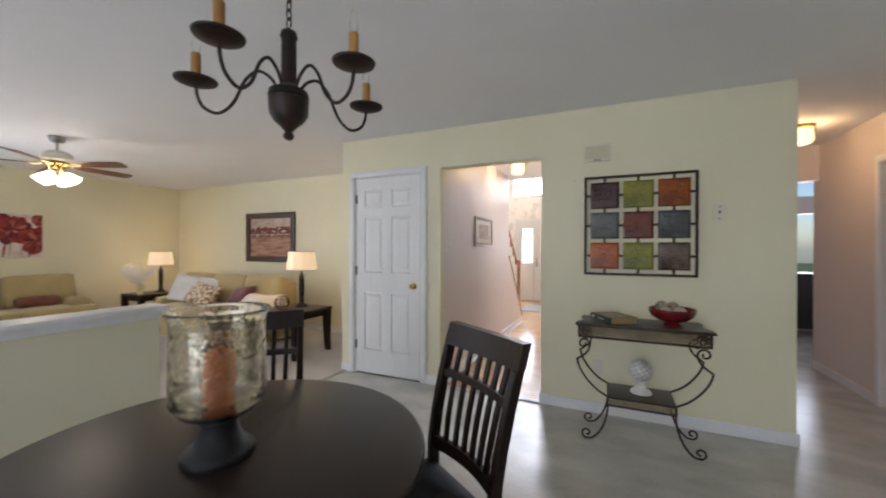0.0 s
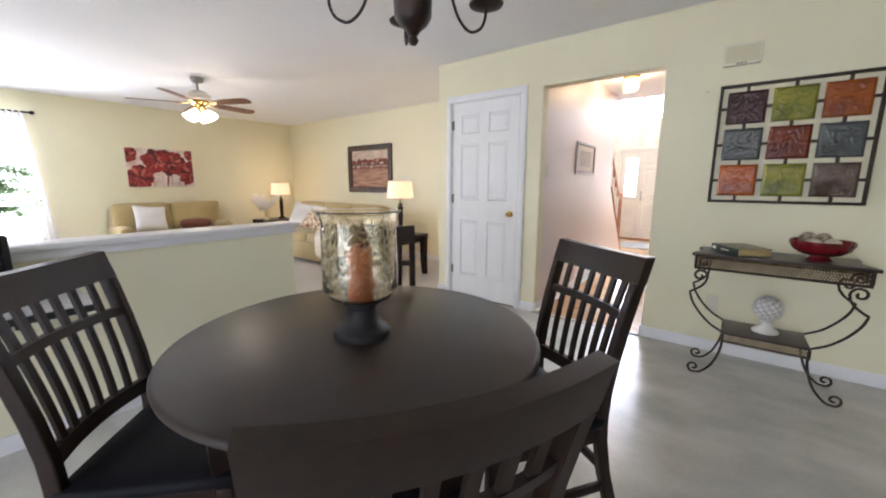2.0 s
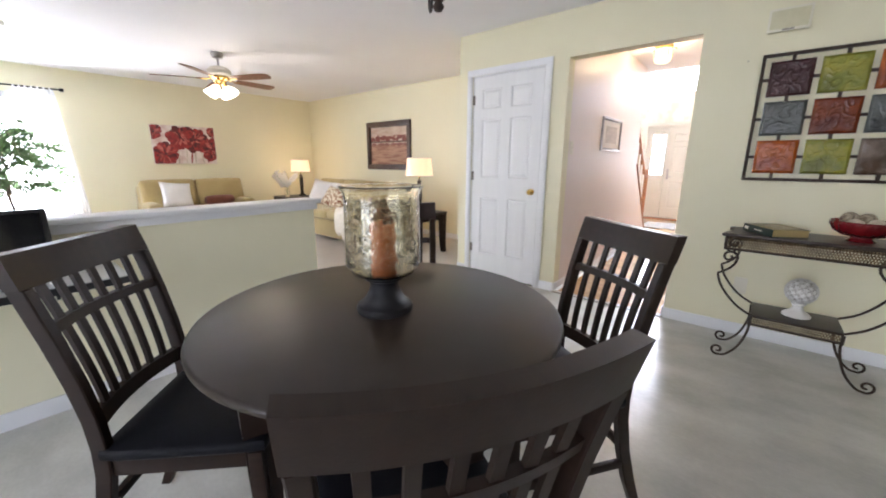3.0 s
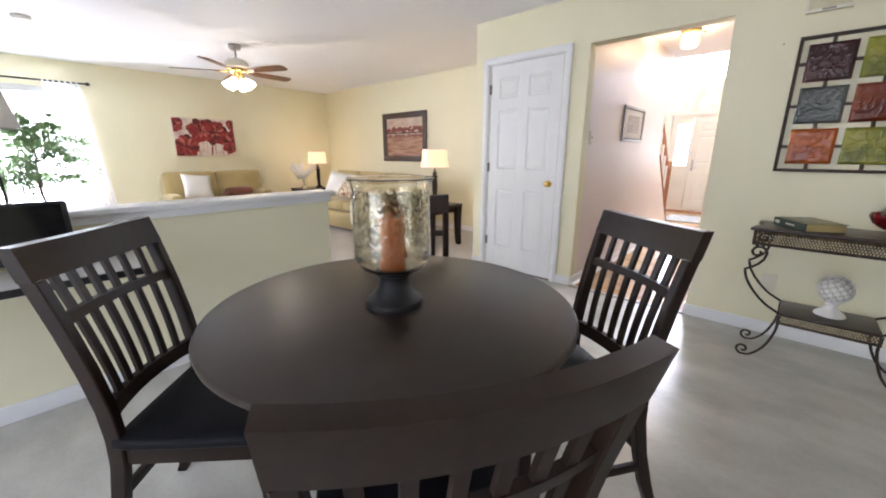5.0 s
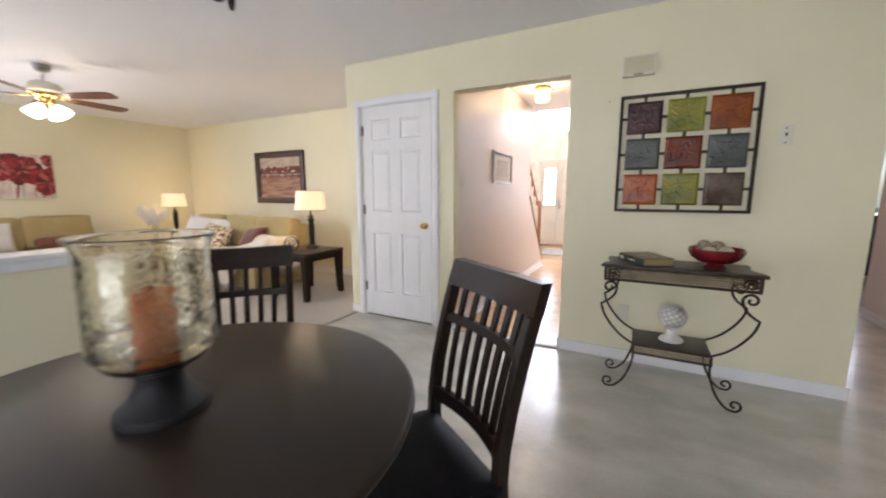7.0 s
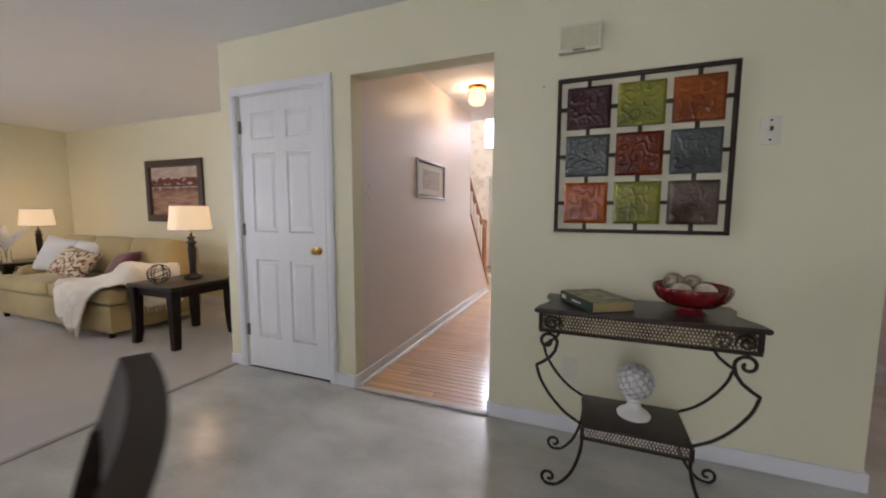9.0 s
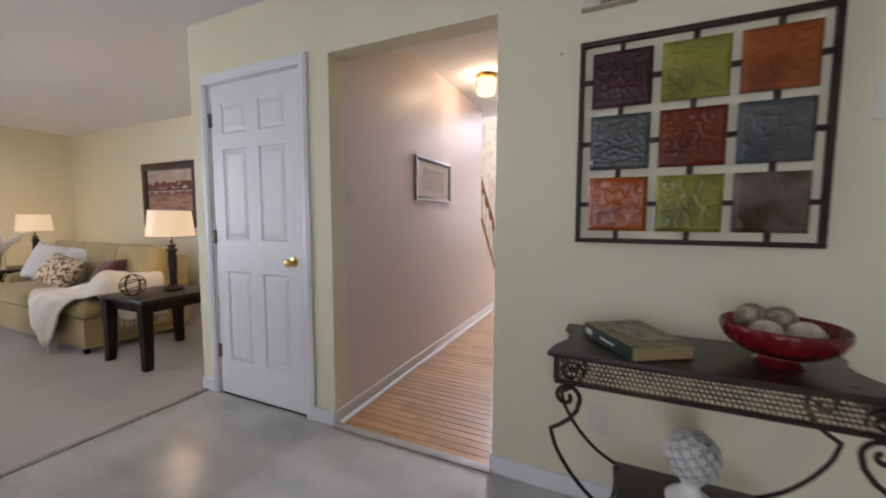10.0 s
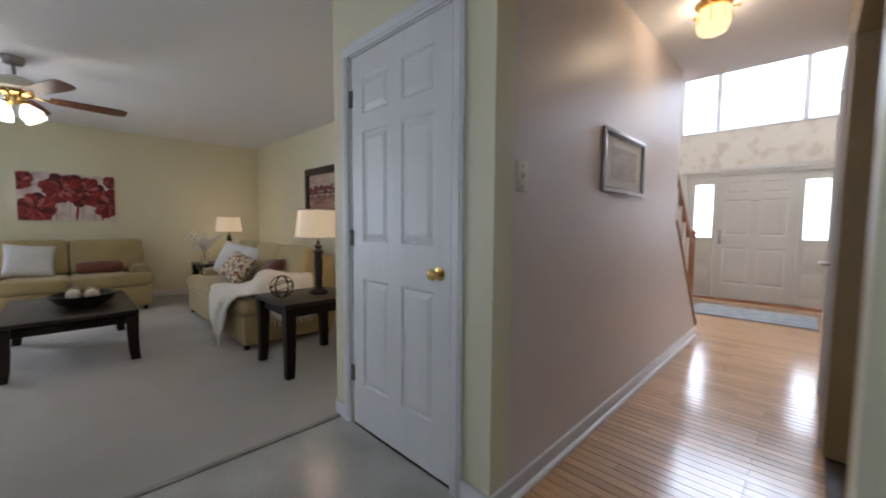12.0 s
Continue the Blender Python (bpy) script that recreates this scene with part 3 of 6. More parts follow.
# ---- doors and windows ----
def six_panel(w, h, t, mat, parent, rail=0.105, stile=0.105):
    """A six-panel leaf, its hinge side at x = 0, front at y = 0: frame members and raised panels of their own."""
    rows = [(0.24, 0.84), (1.045, 1.625), (1.72, 1.91)]
    k = h / 2.03
    rows = [(a * k, b * k) for a, b in rows]
    mid = w / 2
    cols = [(stile, mid - stile / 2), (mid + stile / 2, w - stile)]
    holes = [(c0, c1, r0, r1) for c0, c1 in cols for r0, r1 in rows]
    bm = bmesh.new()
    xs = sorted({0, w, *[v for c in cols for v in c]})
    for p, q in zip(xs, xs[1:]):
        m_, zs = (p + q) / 2, [0]
        for hl in sorted((hh for hh in holes if hh[0] < m_ < hh[1]), key=lambda v: v[2]):
            zs += [hl[2], hl[3]]
        zs.append(h)
        for lo, hi in zip(zs[::2], zs[1::2]):
            box(bm, p, q, 0, t, lo, hi)
    leaf = part("leaf", bm, mat, parent)
    for c0, c1, r0, r1 in holes:
        bm = bmesh.new()
        rings = []
        for ins, dep in ((0.0, 0.0012), (0.004, 0.0045), (0.011, 0.0085), (0.016, 0.0085), (0.040, 0.0022), (0.043, 0.0015)):
            rings.append([bm.verts.new(p) for p in ((c0 + ins, dep, r0 + ins), (c1 - ins, dep, r0 + ins), (c1 - ins, dep, r1 - ins), (c0 + ins, dep, r1 - ins))])
        for a_, b_ in zip(rings, rings[1:]):
            for i in range(4):
                bm.faces.new((a_[i], a_[(i + 1) % 4], b_[(i + 1) % 4], b_[i]))
        bm.faces.new(rings[-1])
        part("panel", bm, mat, leaf, sharp=12)
    return leaf


def casing(x0, x1, ztop, parent, w=0.06, t=0.016, mat=None):
    """Mitred-looking door casing round an opening, on the plane y = 0 and proud towards -y."""
    for a_, b_ in ((x0 - w, x0), (x1, x1 + w)):
        bm = cube(a_, b_, -t, 0, 0, ztop, 0.005)
        box(bm, a_ + 0.014, b_ - 0.014, -t - 0.004, -t, 0, ztop, 0.002)
        part("casing", bm, mat or M_TRIM, parent)
    bm = cube(x0 - w, x1 + w, -t, 0, ztop, ztop + w, 0.005)
    box(bm, x0 - w + 0.014, x1 + w - 0.014, -t - 0.004, -t, ztop + 0.014, ztop + w - 0.014, 0.002)
    part("casing", bm, mat or M_TRIM, parent)


def knob(parent, x, z, mat, y=0.0):
    k = lathe([(0.030, 0), (0.030, 0.005), (0.012, 0.009), (0.011, 0.026), (0.018, 0.032), (0.025, 0.042), (0.026, 0.050), (0.019, 0.059), (0.0, 0.062)], 24,
              m=pose(x, y, z, 90, 0, 0))
    part("door_knob", k, mat, parent, "polished brass knob")


closet = tagged(thing("door_1", "white six-panel closet door, closed, with brass knob", "door", pose(0, WY, 0)), kind="structure")
casing(-2.281, -1.489, 2.045, closet)
bm = cube(-2.275, -2.268, 0.0, 0.12, 0, 2.038)
box(bm, -1.502, -1.495, 0.0, 0.12, 0, 2.038)
box(bm, -2.275, -1.495, 0.0, 0.12, 2.038, 2.045)
part("jamb", bm, M_TRIM, closet)
leaf = six_panel(0.758, 2.022, 0.035, M_DOOR, closet)
leaf.location = (-2.264, 0.002, 0.012)
knob(leaf, 0.758 - 0.065, 0.922, M_BRASS)
for z in (1.82, 1.07, 0.30):
    bm = lathe([(0.006, -0.045), (0.0075, -0.044), (0.0075, 0.044), (0.006, 0.045)], 10, m=pose(-2.266, -0.006, z))
    box(bm, -2.264, -2.250, -0.0015, 0.002, z - 0.044, z + 0.044)
    part("hinge", bm, M_NICKEL, closet)

corridor_door = tagged(thing("door_2", "white closed door in the corridor wall", "door", pose(2.24, 4.03, 0, 0, 0, -90)), kind="structure")
casing(-0.37, 0.37, 2.04, corridor_door)
l3 = six_panel(0.73, 2.03, 0.035, M_DOOR, corridor_door)
l3.location = (-0.365, 0.03, 0.004)

hall_door = tagged(thing("door_4", "white closed six-panel door with a lever handle in the hall", "door", pose(-0.347, 5.36, 0, 0, 0, -90)), kind="structure")
casing(-0.38, 0.38, 2.04, hall_door)
l4 = six_panel(0.752, 2.03, 0.035, M_DOOR, hall_door)
l4.location = (-0.376, 0.006, 0.004)
part("handle_plate", lathe([(0, 0), (0.030, 0), (0.028, 0.006), (0.010, 0.010), (0, 0.010)], 20, m=pose(0.690, 0.0, 0.945, 90)), M_SILVER, l4, "round metal handle plate")
part("lever_handle", tube([(0.690, -0.006, 0.945), (0.690, -0.055, 0.945), (0.680, -0.062, 0.945), (0.585, -0.062, 0.942)], 0.009), M_SILVER, l4, "metal lever handle")

entry = tagged(thing("door_3", "cream six-panel front door between two narrow sidelights", "door", pose(0, FY, 0)), kind="structure")
el = six_panel(0.955, 1.905, 0.045, M_ENTRY, entry, stile=0.115)
el.location = (-1.562, 0.03, 0.025)
part("handle_plate", cube(0.045, 0.085, -0.008, 0.0, 0.84, 1.06, 0.003), M_SILVER, el, "dark metal latch plate")
part("lever_handle", tube([(0.065, -0.005, 0.90), (0.065, -0.05, 0.90), (0.075, -0.055, 0.90), (0.16, -0.055, 0.895)], 0.009), M_SILVER, el)
part("knocker", cube(0.44, 0.52, -0.012, 0.0, 1.50, 1.516, 0.003), M_SILVER, el)
for x0, x1, g0, g1 in ((-1.957, -1.601, -1.846, -1.608), (-0.577, -0.221, -0.548, -0.310)):
    bm = bmesh.new()
    for p, q, lo, hi in ((x0, g0, 0.02, 1.93), (g1, x1, 0.02, 1.93), (g0, g1, 0.02, 0.966), (g0, g1, 1.80, 1.93)):
        box(bm, p, q, 0.03, 0.075, lo, hi)
    sl = part("sidelight", bm, M_ENTRY, entry)
    pn = part("pane", cube(g0, g1, 0.045, 0.051, 0.966, 1.80), M_PANE, sl)
    pn.visible_shadow = False
    for lo, hi in ((0.15, 0.47), (0.54, 0.86)):
        part("panel", cube(g0 + 0.02, g1 - 0.02, 0.022, 0.030, lo, hi, 0.004), M_ENTRY, sl)
for x0, x1, z0, z1 in ((-2.024, -1.957, 0, 1.976), (-0.221, -0.154, 0, 1.976), (-2.024, -0.154, 1.976, 2.04)):
    part("casing", cube(x0, x1, -0.02, 0.0, z0, z1, 0.004), M_ENTRY, entry)
for x0, x1 in ((-1.601, -1.566), (-0.603, -0.577)):
    part("mullion", cube(x0, x1, -0.004, 0.03, 0.02, 1.93), M_ENTRY, entry)
part("head_jamb", cube(-1.957, -0.221, 0.0, 0.09, 1.93, 1.976), M_ENTRY, entry)
part("threshold", cube(-1.957, -0.221, -0.05, 0.09, 0.0, 0.022, 0.004), M_PINE, entry, "reddish wooden threshold")

upper = tagged(thing("window_2", "tall bright window over the front door with two mullions", "window", pose(0, FY, 0)), kind="structure")
for a_, b_ in ((-2.09, -2.05), (-1.629, -1.557), (-0.638, -0.566), (-0.105, -0.065)):
    part("mullion", cube(a_, b_, 0.02, 0.09, 2.63, 4.06, 0.004), M_TRIM, upper)
part("window_sill", cube(-2.09, -0.065, -0.02, 0.10, 2.60, 2.63, 0.004), M_TRIM, upper)
part("window_head", cube(-2.09, -0.065, 0.02, 0.10, 4.06, 4.10, 0.004), M_TRIM, upper)
for a_, b_ in ((-2.05, -1.629), (-1.557, -0.638), (-0.566, -0.105)):
    p = part("pane", cube(a_, b_, 0.05, 0.056, 2.63, 4.06), M_PANE, upper)
    p.visible_shadow = False

west = tagged(thing("window_1", "wide bright living room window with white frame", "window", pose(XW, 0, 0)), kind="structure")
y0, y1, z0, z1 = WIN
for a_, b_, lo, hi in ((y0, y0 + 0.05, z0, z1), (y1 - 0.05, y1, z0, z1), (y0 + 0.05, y1 - 0.05, z1 - 0.05, z1), (y0 + 0.05, y1 - 0.05, z0, z0 + 0.05),
                       (-0.24, -0.20, z0 + 0.05, z1 - 0.05), (y0 + 0.05, -0.24, 1.27, 1.31), (-0.20, y1 - 0.05, 1.27, 1.31)):
    part("window_frame", cube(-0.10, -0.05, a_, b_, lo, hi, 0.004), M_TRIM, west)
part("window_sill", cube(-0.05, 0.05, y0 - 0.03, y1 + 0.03, z0 - 0.03, z0, 0.005), M_TRIM, west)
for a_, b_ in ((y0 + 0.05, -0.24), (-0.20, y1 - 0.05)):
    for lo, hi in ((z0 + 0.05, 1.27), (1.31, z1 - 0.05)):
        p = part("pane", cube(-0.078, -0.072, a_, b_, lo, hi), M_PANE, west)
        p.visible_shadow = False
part("window_blind", cube(-0.045, -0.005, y0 + 0.02, y1 - 0.02, 1.995, 2.078, 0.006), M_GREYSHADE, west, "raised grey window blind")
south = tagged(thing("window_3", "wide glazed patio opening with white frame", "window", pose(0, -2.6, 0)), kind="structure")
for a_, b_ in ((-1.65, -1.60), (-0.52, -0.48), (0.60, 0.65)):
    part("window_frame", cube(a_, b_, -0.10, -0.05, 0.2, 2.1, 0.004), M_TRIM, south)
for a_, b_ in ((-1.60, -0.52), (-0.48, 0.60)):
    p = part("pane", cube(a_, b_, -0.078, -0.072, 0.2, 2.1), M_PANE, south)
    p.visible_shadow = False

# stair beside the hall
stair = thing("staircase", "wooden stair with handrail rising beside the hall wall", "stairs")
for i in range(9):
    part("step", cube(FX0 + 0.02, -1.43, 6.62 - 0.25 * i - 0.25, 6.66 - 0.25 * i, 0.0 if i == 0 else 0.19 * i - 0.02, 0.19 * (i + 1), 0.006), M_OAK, stair)
newel = tube([(-1.36, 6.86, 0), (-1.36, 6.86, 1.05)], 0.035, 4)
part("newel_post", newel, M_PINE, stair, "square wooden newel post")
part("newel_cap", lathe([(0.03, 1.05), (0.045, 1.06), (0.045, 1.08), (0.03, 1.10), (0.0, 1.115)], 16, m=pose(-1.36, 6.86, 0)), M_PINE, stair)
part("handrail", tube(curve_points([(-1.36, 6.86, 0.98), (-1.36, 6.70, 1.06), (-1.36, 6.30, 1.42), (-1.36, 5.95, 1.76), (-1.36, 5.6, 2.08)], 6), 0.028, 10), M_PINE, stair)
part("stair_cap", cube(-1.435, -1.270, 0, 1.44, 0, 0.025, 0.005, m=Matrix.Translation((0, 6.84, 0.115)) @ Matrix.Rotation(radians(180 - 48.7), 4, "X")), M_PINE, stair, "sloped wooden cap on the knee wall")
for i in range(4):
    y = 6.70 - 0.17 * i
    part("baluster", tube([(-1.36, y, 0.22 + (6.80 - y) * 1.19), (-1.36, y, 1.03 + (6.70 - y) * 0.93)], 0.012, 8), M_TRIM, stair)


# ---- dining table and what stands on it ----
TX, TY, TZ, TR = -0.780, 0.760, 0.750, 0.562
table = thing("dining_table", "round espresso-stained wooden dining table on four square legs", "table", pose(TX, TY, 0))
part("tabletop", lathe([(0.0, TZ), (TR - 0.012, TZ), (TR - 0.004, TZ - 0.003), (TR, TZ - 0.010), (TR - 0.002, TZ - 0.020), (TR - 0.014, TZ - 0.026), (TR - 0.02, TZ - 0.034), (0, TZ - 0.034)], 96), M_ESPTOP, table, sharp=50)
part("apron", lathe([(0.44, TZ - 0.036), (0.46, TZ - 0.036), (0.46, TZ - 0.12), (0.44, TZ - 0.12), (0.44, TZ - 0.036)], 64), M_ESP, table)
for k in range(4):
    a_ = radians(254 + 90 * k)
    bm = bmesh.new()
    prof = [(0.047, TZ - 0.036), (0.047, 0.50), (0.040, 0.25), (0.034, 0.0)]
    rings = []
    for r, z in prof:
        rings.append([bm.verts.new((sx * r, sy * r, z)) for sx, sy in ((-1, -1), (1, -1), (1, 1), (-1, 1))])
    for p, q in zip(rings, rings[1:]):
        for i in range(4):
            bm.faces.new((p[i], p[(i + 1) % 4], q[(i + 1) % 4], q[i]))
    bm.faces.new(rings[0])
    bm.faces.new(rings[-1])
    bmesh.ops.transform(bm, matrix=pose(0.41 * math.cos(a_), 0.41 * math.sin(a_), 0, 0, 0, 254 + 90 * k), verts=bm.verts)
    part("leg", bm, M_ESP, table)

hur = thing("hurricane_candle_holder", "hammered amber glass hurricane on dark base with orange candle", "candle holder", pose(-0.760, 0.739, TZ))
part("base", lathe([(0, 0), (0.088, 0), (0.090, 0.010), (0.086, 0.020), (0.076, 0.026), (0.062, 0.040), (0.050, 0.062), (0.044, 0.085), (0.048, 0.098), (0.060, 0.104), (0.060, 0.110), (0.0, 0.110)], 40), M_BASE, hur)
g0 = 0.105
prof = [(0.0, 0.006), (0.060, 0.008), (0.095, 0.020), (0.112, 0.045)] + [(0.116 - 0.003 * i / 44, 0.055 + 0.195 * i / 44) for i in range(45)] + [(0.118, 0.272), (0.126, 0.282),
        (0.128, 0.286), (0.124, 0.288), (0.114, 0.276), (0.109, 0.25), (0.111, 0.20), (0.112, 0.09), (0.108, 0.047), (0.092, 0.025), (0.060, 0.014), (0.0, 0.012)]
bm = lathe([(r, g0 + z) for r, z in prof], 160)
for v in bm.verts:
    r = math.hypot(v.co.x, v.co.y)
    if r > 0.1125 and v.co.z < g0 + 0.27:
        d = 0.0030 * max(0, noise.noise(v.co * 105))
        v.co.x, v.co.y = v.co.x * (1 - d / r), v.co.y * (1 - d / r)
part("glass", bm, M_HURR, hur, "hammered amber glass cylinder", sharp=60)
bm = lathe([(0, g0 + 0.013), (0.037, g0 + 0.013), (0.039, g0 + 0.02), (0.039, g0 + 0.165), (0.036, g0 + 0.171), (0.022, g0 + 0.168), (0.0, g0 + 0.166)], 32)
part("candle", bm, M_CANDLE, hur, "rust-orange pillar candle")
part("wick", tube([(0, 0, g0 + 0.166), (0.001, 0, g0 + 0.182)], 0.0012, 6), M_BLACK, hur)


# ---- dining chairs ----
def make_chair(m):
    ch = thing("dining_chair", "espresso wooden slat-back dining chair with black padded seat", "chair", m, "chairs round the dining table")
    W2, top = 0.205, 1.012

    def back(z):
        """Depth of the raked back at a height."""
        return -0.185 - 0.02 * max(0, (z - 0.45)) - 0.30 * max(0, z - 0.52) ** 1.45 if z > 0.45 else -0.185 - 0.12 * ((0.45 - z) / 0.45) ** 1.6

    def bow(u):
        return -0.029 * (1 - u * u)

    part("seat", soft(bmesh.new(), (0, 0.025, 0.452), (0.44, 0.43, 0.045), 0.018, 4, 0.006), M_SEAT, ch, "black padded seat")
    bm = cube(-0.20, 0.20, 0.20, 0.222, 0.375, 0.428, 0.003)
    box(bm, -0.20, -0.18, -0.17, 0.20, 0.375, 0.428, 0.003)
    box(bm, 0.18, 0.20, -0.17, 0.20, 0.375, 0.428, 0.003)
    part("seat_frame", bm, M_ESP, ch)
    for s in (-1, 1):
        part("front_leg", cube(-0.019, 0.019, -0.019, 0.019, 0, 0.43, 0.004, pose(s * 0.195, 0.205, 0)), M_ESP, ch)
        zs = [0, 0.12, 0.25, 0.38, 0.46, 0.55, 0.66, 0.78, 0.88, 0.916]
        bm = bmesh.new()
        rings = []
        for z in zs:
            d = 0.021 if z > 0.1 else 0.017
            x = s * (0.182 + 0.029 * min(1, z / 0.95))
            rings.append([bm.verts.new((x + a1 * 0.015, back(z) + b1 * d, z)) for a1, b1 in ((-1, -1), (1, -1), (1, 1), (-1, 1))])
        for p, q in zip(rings, rings[1:]):
            for i in range(4):
                bm.faces.new((p[i], p[(i + 1) % 4], q[(i + 1) % 4], q[i]))
        bm.faces.new(rings[0])
        bm.faces.new(rings[-1])
        bmesh.ops.bevel(bm, geom=bm.edges[:], offset=0.003, segments=1, affect="EDGES")
        part("back_post", bm, M_ESP, ch)

    def rail(name, z_lo, z_hi, t, arch=0.0, half=0.215):
        bm = bmesh.new()
        n, rings = 14, []
        for i in range(n + 1):
            u = 2 * i / n - 1
            ring = []
            for z, s in ((z_lo + arch * (1 - u * u), -1), (z_lo + arch * (1 - u * u), 1), (z_hi + arch * (1 - u * u), 1), (z_hi + arch * (1 - u * u), -1)):
                ring.append(bm.verts.new((u * half, back(z) + bow(u) + s * t / 2, z)))
            rings.append(ring)
        for p, q in zip(rings, rings[1:]):
            for i in range(4):
                bm.faces.new((p[i], p[(i + 1) % 4], q[(i + 1) % 4], q[i]))
        bm.faces.new(rings[0])
        bm.faces.new(rings[-1])
        es = [e for e in bm.edges if e.calc_face_angle(0) > 0.8]
        bmesh.ops.bevel(bm, geom=es, offset=0.006 if t > 0.03 else 0.004, segments=3, affect="EDGES")
        part(name, bm, M_ESP, ch)

    rail("top_rail", 0.915, 1.000, 0.036, -0.008, 0.228)
    rail("cross_rail", 0.792, 0.818, 0.020, half=0.196)
    rail("lower_rail", 0.520, 0.565, 0.022, half=0.186)
    for k in range(6):
        u = -0.73 + 1.46 * k / 5
        bm = bmesh.new()
        rings = []
        for i in range(9):
            z = 0.555 + (0.921 - 0.555) * i / 8
            w = 0.0105
            x = u * (0.174 + 0.030 * (z - 0.5) / 0.45)
            rings.append([bm.verts.new((x + a1 * w, back(z) + bow(u) + b1 * 0.006, z)) for a1, b1 in ((-1, -1), (1, -1), (1, 1), (-1, 1))])
        for p, q in zip(rings, rings[1:]):
            for i in range(4):
                bm.faces.new((p[i], p[(i + 1) % 4], q[(i + 1) % 4], q[i]))
        bm.faces.new(rings[0])
        bm.faces.new(rings[-1])
        part("slat", bm, M_ESP, ch)
    for s in (-1, 1):
        part("side_stretcher", cube(s * 0.193 - 0.009, s * 0.193 + 0.009, -0.215, 0.19, 0.185, 0.215, 0.003), M_ESP, ch)
    part("back_stretcher", cube(-0.185, 0.185, -0.215, -0.197, 0.26, 0.29, 0.003), M_ESP, ch)
    return ch


def chair_pose(bx, by, fx, fy):
    """The chair whose back's top is centred at (bx, by) and which faces along (fx, fy)."""
    n_ = math.hypot(fx, fy)
    off = 0.298
    return pose(bx + fx / n_ * off, by + fy / n_ * off, 0, 0, 0, math.degrees(math.atan2(fy, fx)) - 90) @ Matrix.Diagonal((0.98, 1.0, 1.0, 1.0))


first = make_chair(chair_pose(-1.345, 0.112, 0.296, 0.305))
copy_thing(first, chair_pose(-0.226, 1.401, -0.252, -0.371))
copy_thing(first, chair_pose(-0.086, 0.304, -0.418, 0.243))
copy_thing(first, chair_pose(-1.36, 1.335, 0.33, -0.28))

# ---- chandelier ----
CX, CY, CZ = -0.641, 0.861, 1.611
chand = thing("chandelier", "black iron chandelier with five candle arms on a chain", "chandelier", pose(CX, CY, 0))
part("body", lathe([(0, CZ), (0.010, CZ + 0.004), (0.016, CZ + 0.014), (0.010, CZ + 0.026), (0.018, CZ + 0.034), (0.024, CZ + 0.042), (0.040, CZ + 0.055), (0.053, CZ + 0.075), (0.055, CZ + 0.115), (0.050, CZ + 0.118),
                    (0.056, CZ + 0.124), (0.052, CZ + 0.140), (0.034, CZ + 0.150), (0.024, CZ + 0.160), (0.021, CZ + 0.18), (0.020, CZ + 0.29), (0.024, CZ + 0.295), (0.020, CZ + 0.31), (0.008, CZ + 0.318), (0, CZ + 0.32)], 28), M_CHAND, chand)
for k in range(5):
    turn = Matrix.Rotation(radians(138 + 72 * k), 4, "Z")
    arm = part("arm", tube(curve_points([(0.030, 0, CZ + 0.145), (0.05, 0, CZ + 0.178), (0.085, 0, CZ + 0.195), (0.120, 0, CZ + 0.165), (0.150, 0, CZ + 0.103), (0.190, 0, CZ + 0.072), (0.228, 0, CZ + 0.086), (0.245, 0, CZ + 0.115), (0.250, 0, CZ + 0.150)], 6), 0.0045, 8, m=turn), M_CHAND, chand)
    part("drip_pan", lathe([(0.006, CZ + 0.146), (0.03, CZ + 0.149), (0.052, CZ + 0.158), (0.054, CZ + 0.163), (0.03, CZ + 0.155), (0, CZ + 0.153)], 24, m=turn @ Matrix.Translation((0.250, 0, 0))), M_CHAND, arm)
    part("candle_sleeve", lathe([(0, CZ + 0.155), (0.0125, CZ + 0.155), (0.012, CZ + 0.235), (0.0, CZ + 0.235)], 14, m=turn @ Matrix.Translation((0.250, 0, 0))), M_CANDLESLEEVE, arm, "amber candle sleeve")
    part("bulb", lathe([(0, CZ + 0.235), (0.007, CZ + 0.236), (0.011, CZ + 0.255), (0.008, CZ + 0.28), (0.002, CZ + 0.30), (0, CZ + 0.302)], 12, m=turn @ Matrix.Translation((0.250, 0, 0))), M_BULB, arm, "small clear bulb")
z, k = CZ + 0.325, 0
while z < H - 0.06:
    pts = [(0.008 * math.cos(a_), 0, z + 0.010 + 0.016 * math.sin(a_)) for a_ in [2 * math.pi * i / 12 for i in range(12)]]
    part("chain_link", tube(pts, 0.0022, 6, closed=True, m=Matrix.Rotation(radians(90 * (k % 2)), 4, "Z")), M_CHAND, chand)
    z, k = z + 0.025, k + 1
part("canopy", lathe([(0, H - 0.055), (0.012, H - 0.05), (0.03, H - 0.035), (0.06, H - 0.012), (0.065, H), (0, H)], 28), M_CHAND, chand)


# ---- dining wall: console table and what stands on it ----
console = thing("console_table", "bronze wrought-iron console table with scroll legs and low shelf", "table", pose(0.375, 2.965, 0))
bm = bmesh.new()
outline = []
for i in range(25):
    u = i / 24
    outline.append((-0.405 + 0.81 * u, -0.165 - 0.012 * math.sin(math.pi * u) ** 2))
side = [(0.405, -0.165), (0.398, -0.11), (0.372, -0.05), (0.355, 0.0), (0.36, 0.06), (0.382, 0.11), (0.38, 0.165)]
outline = outline[:-1] + side + [(-x, y) for x, y in reversed(side)][:-1]
rings = []
for k, z in ((0.985, 0.782), (1.0, 0.787), (1.0, 0.797), (0.985, 0.802)):
    rings.append([bm.verts.new((x * k, y * k, z)) for x, y in outline])
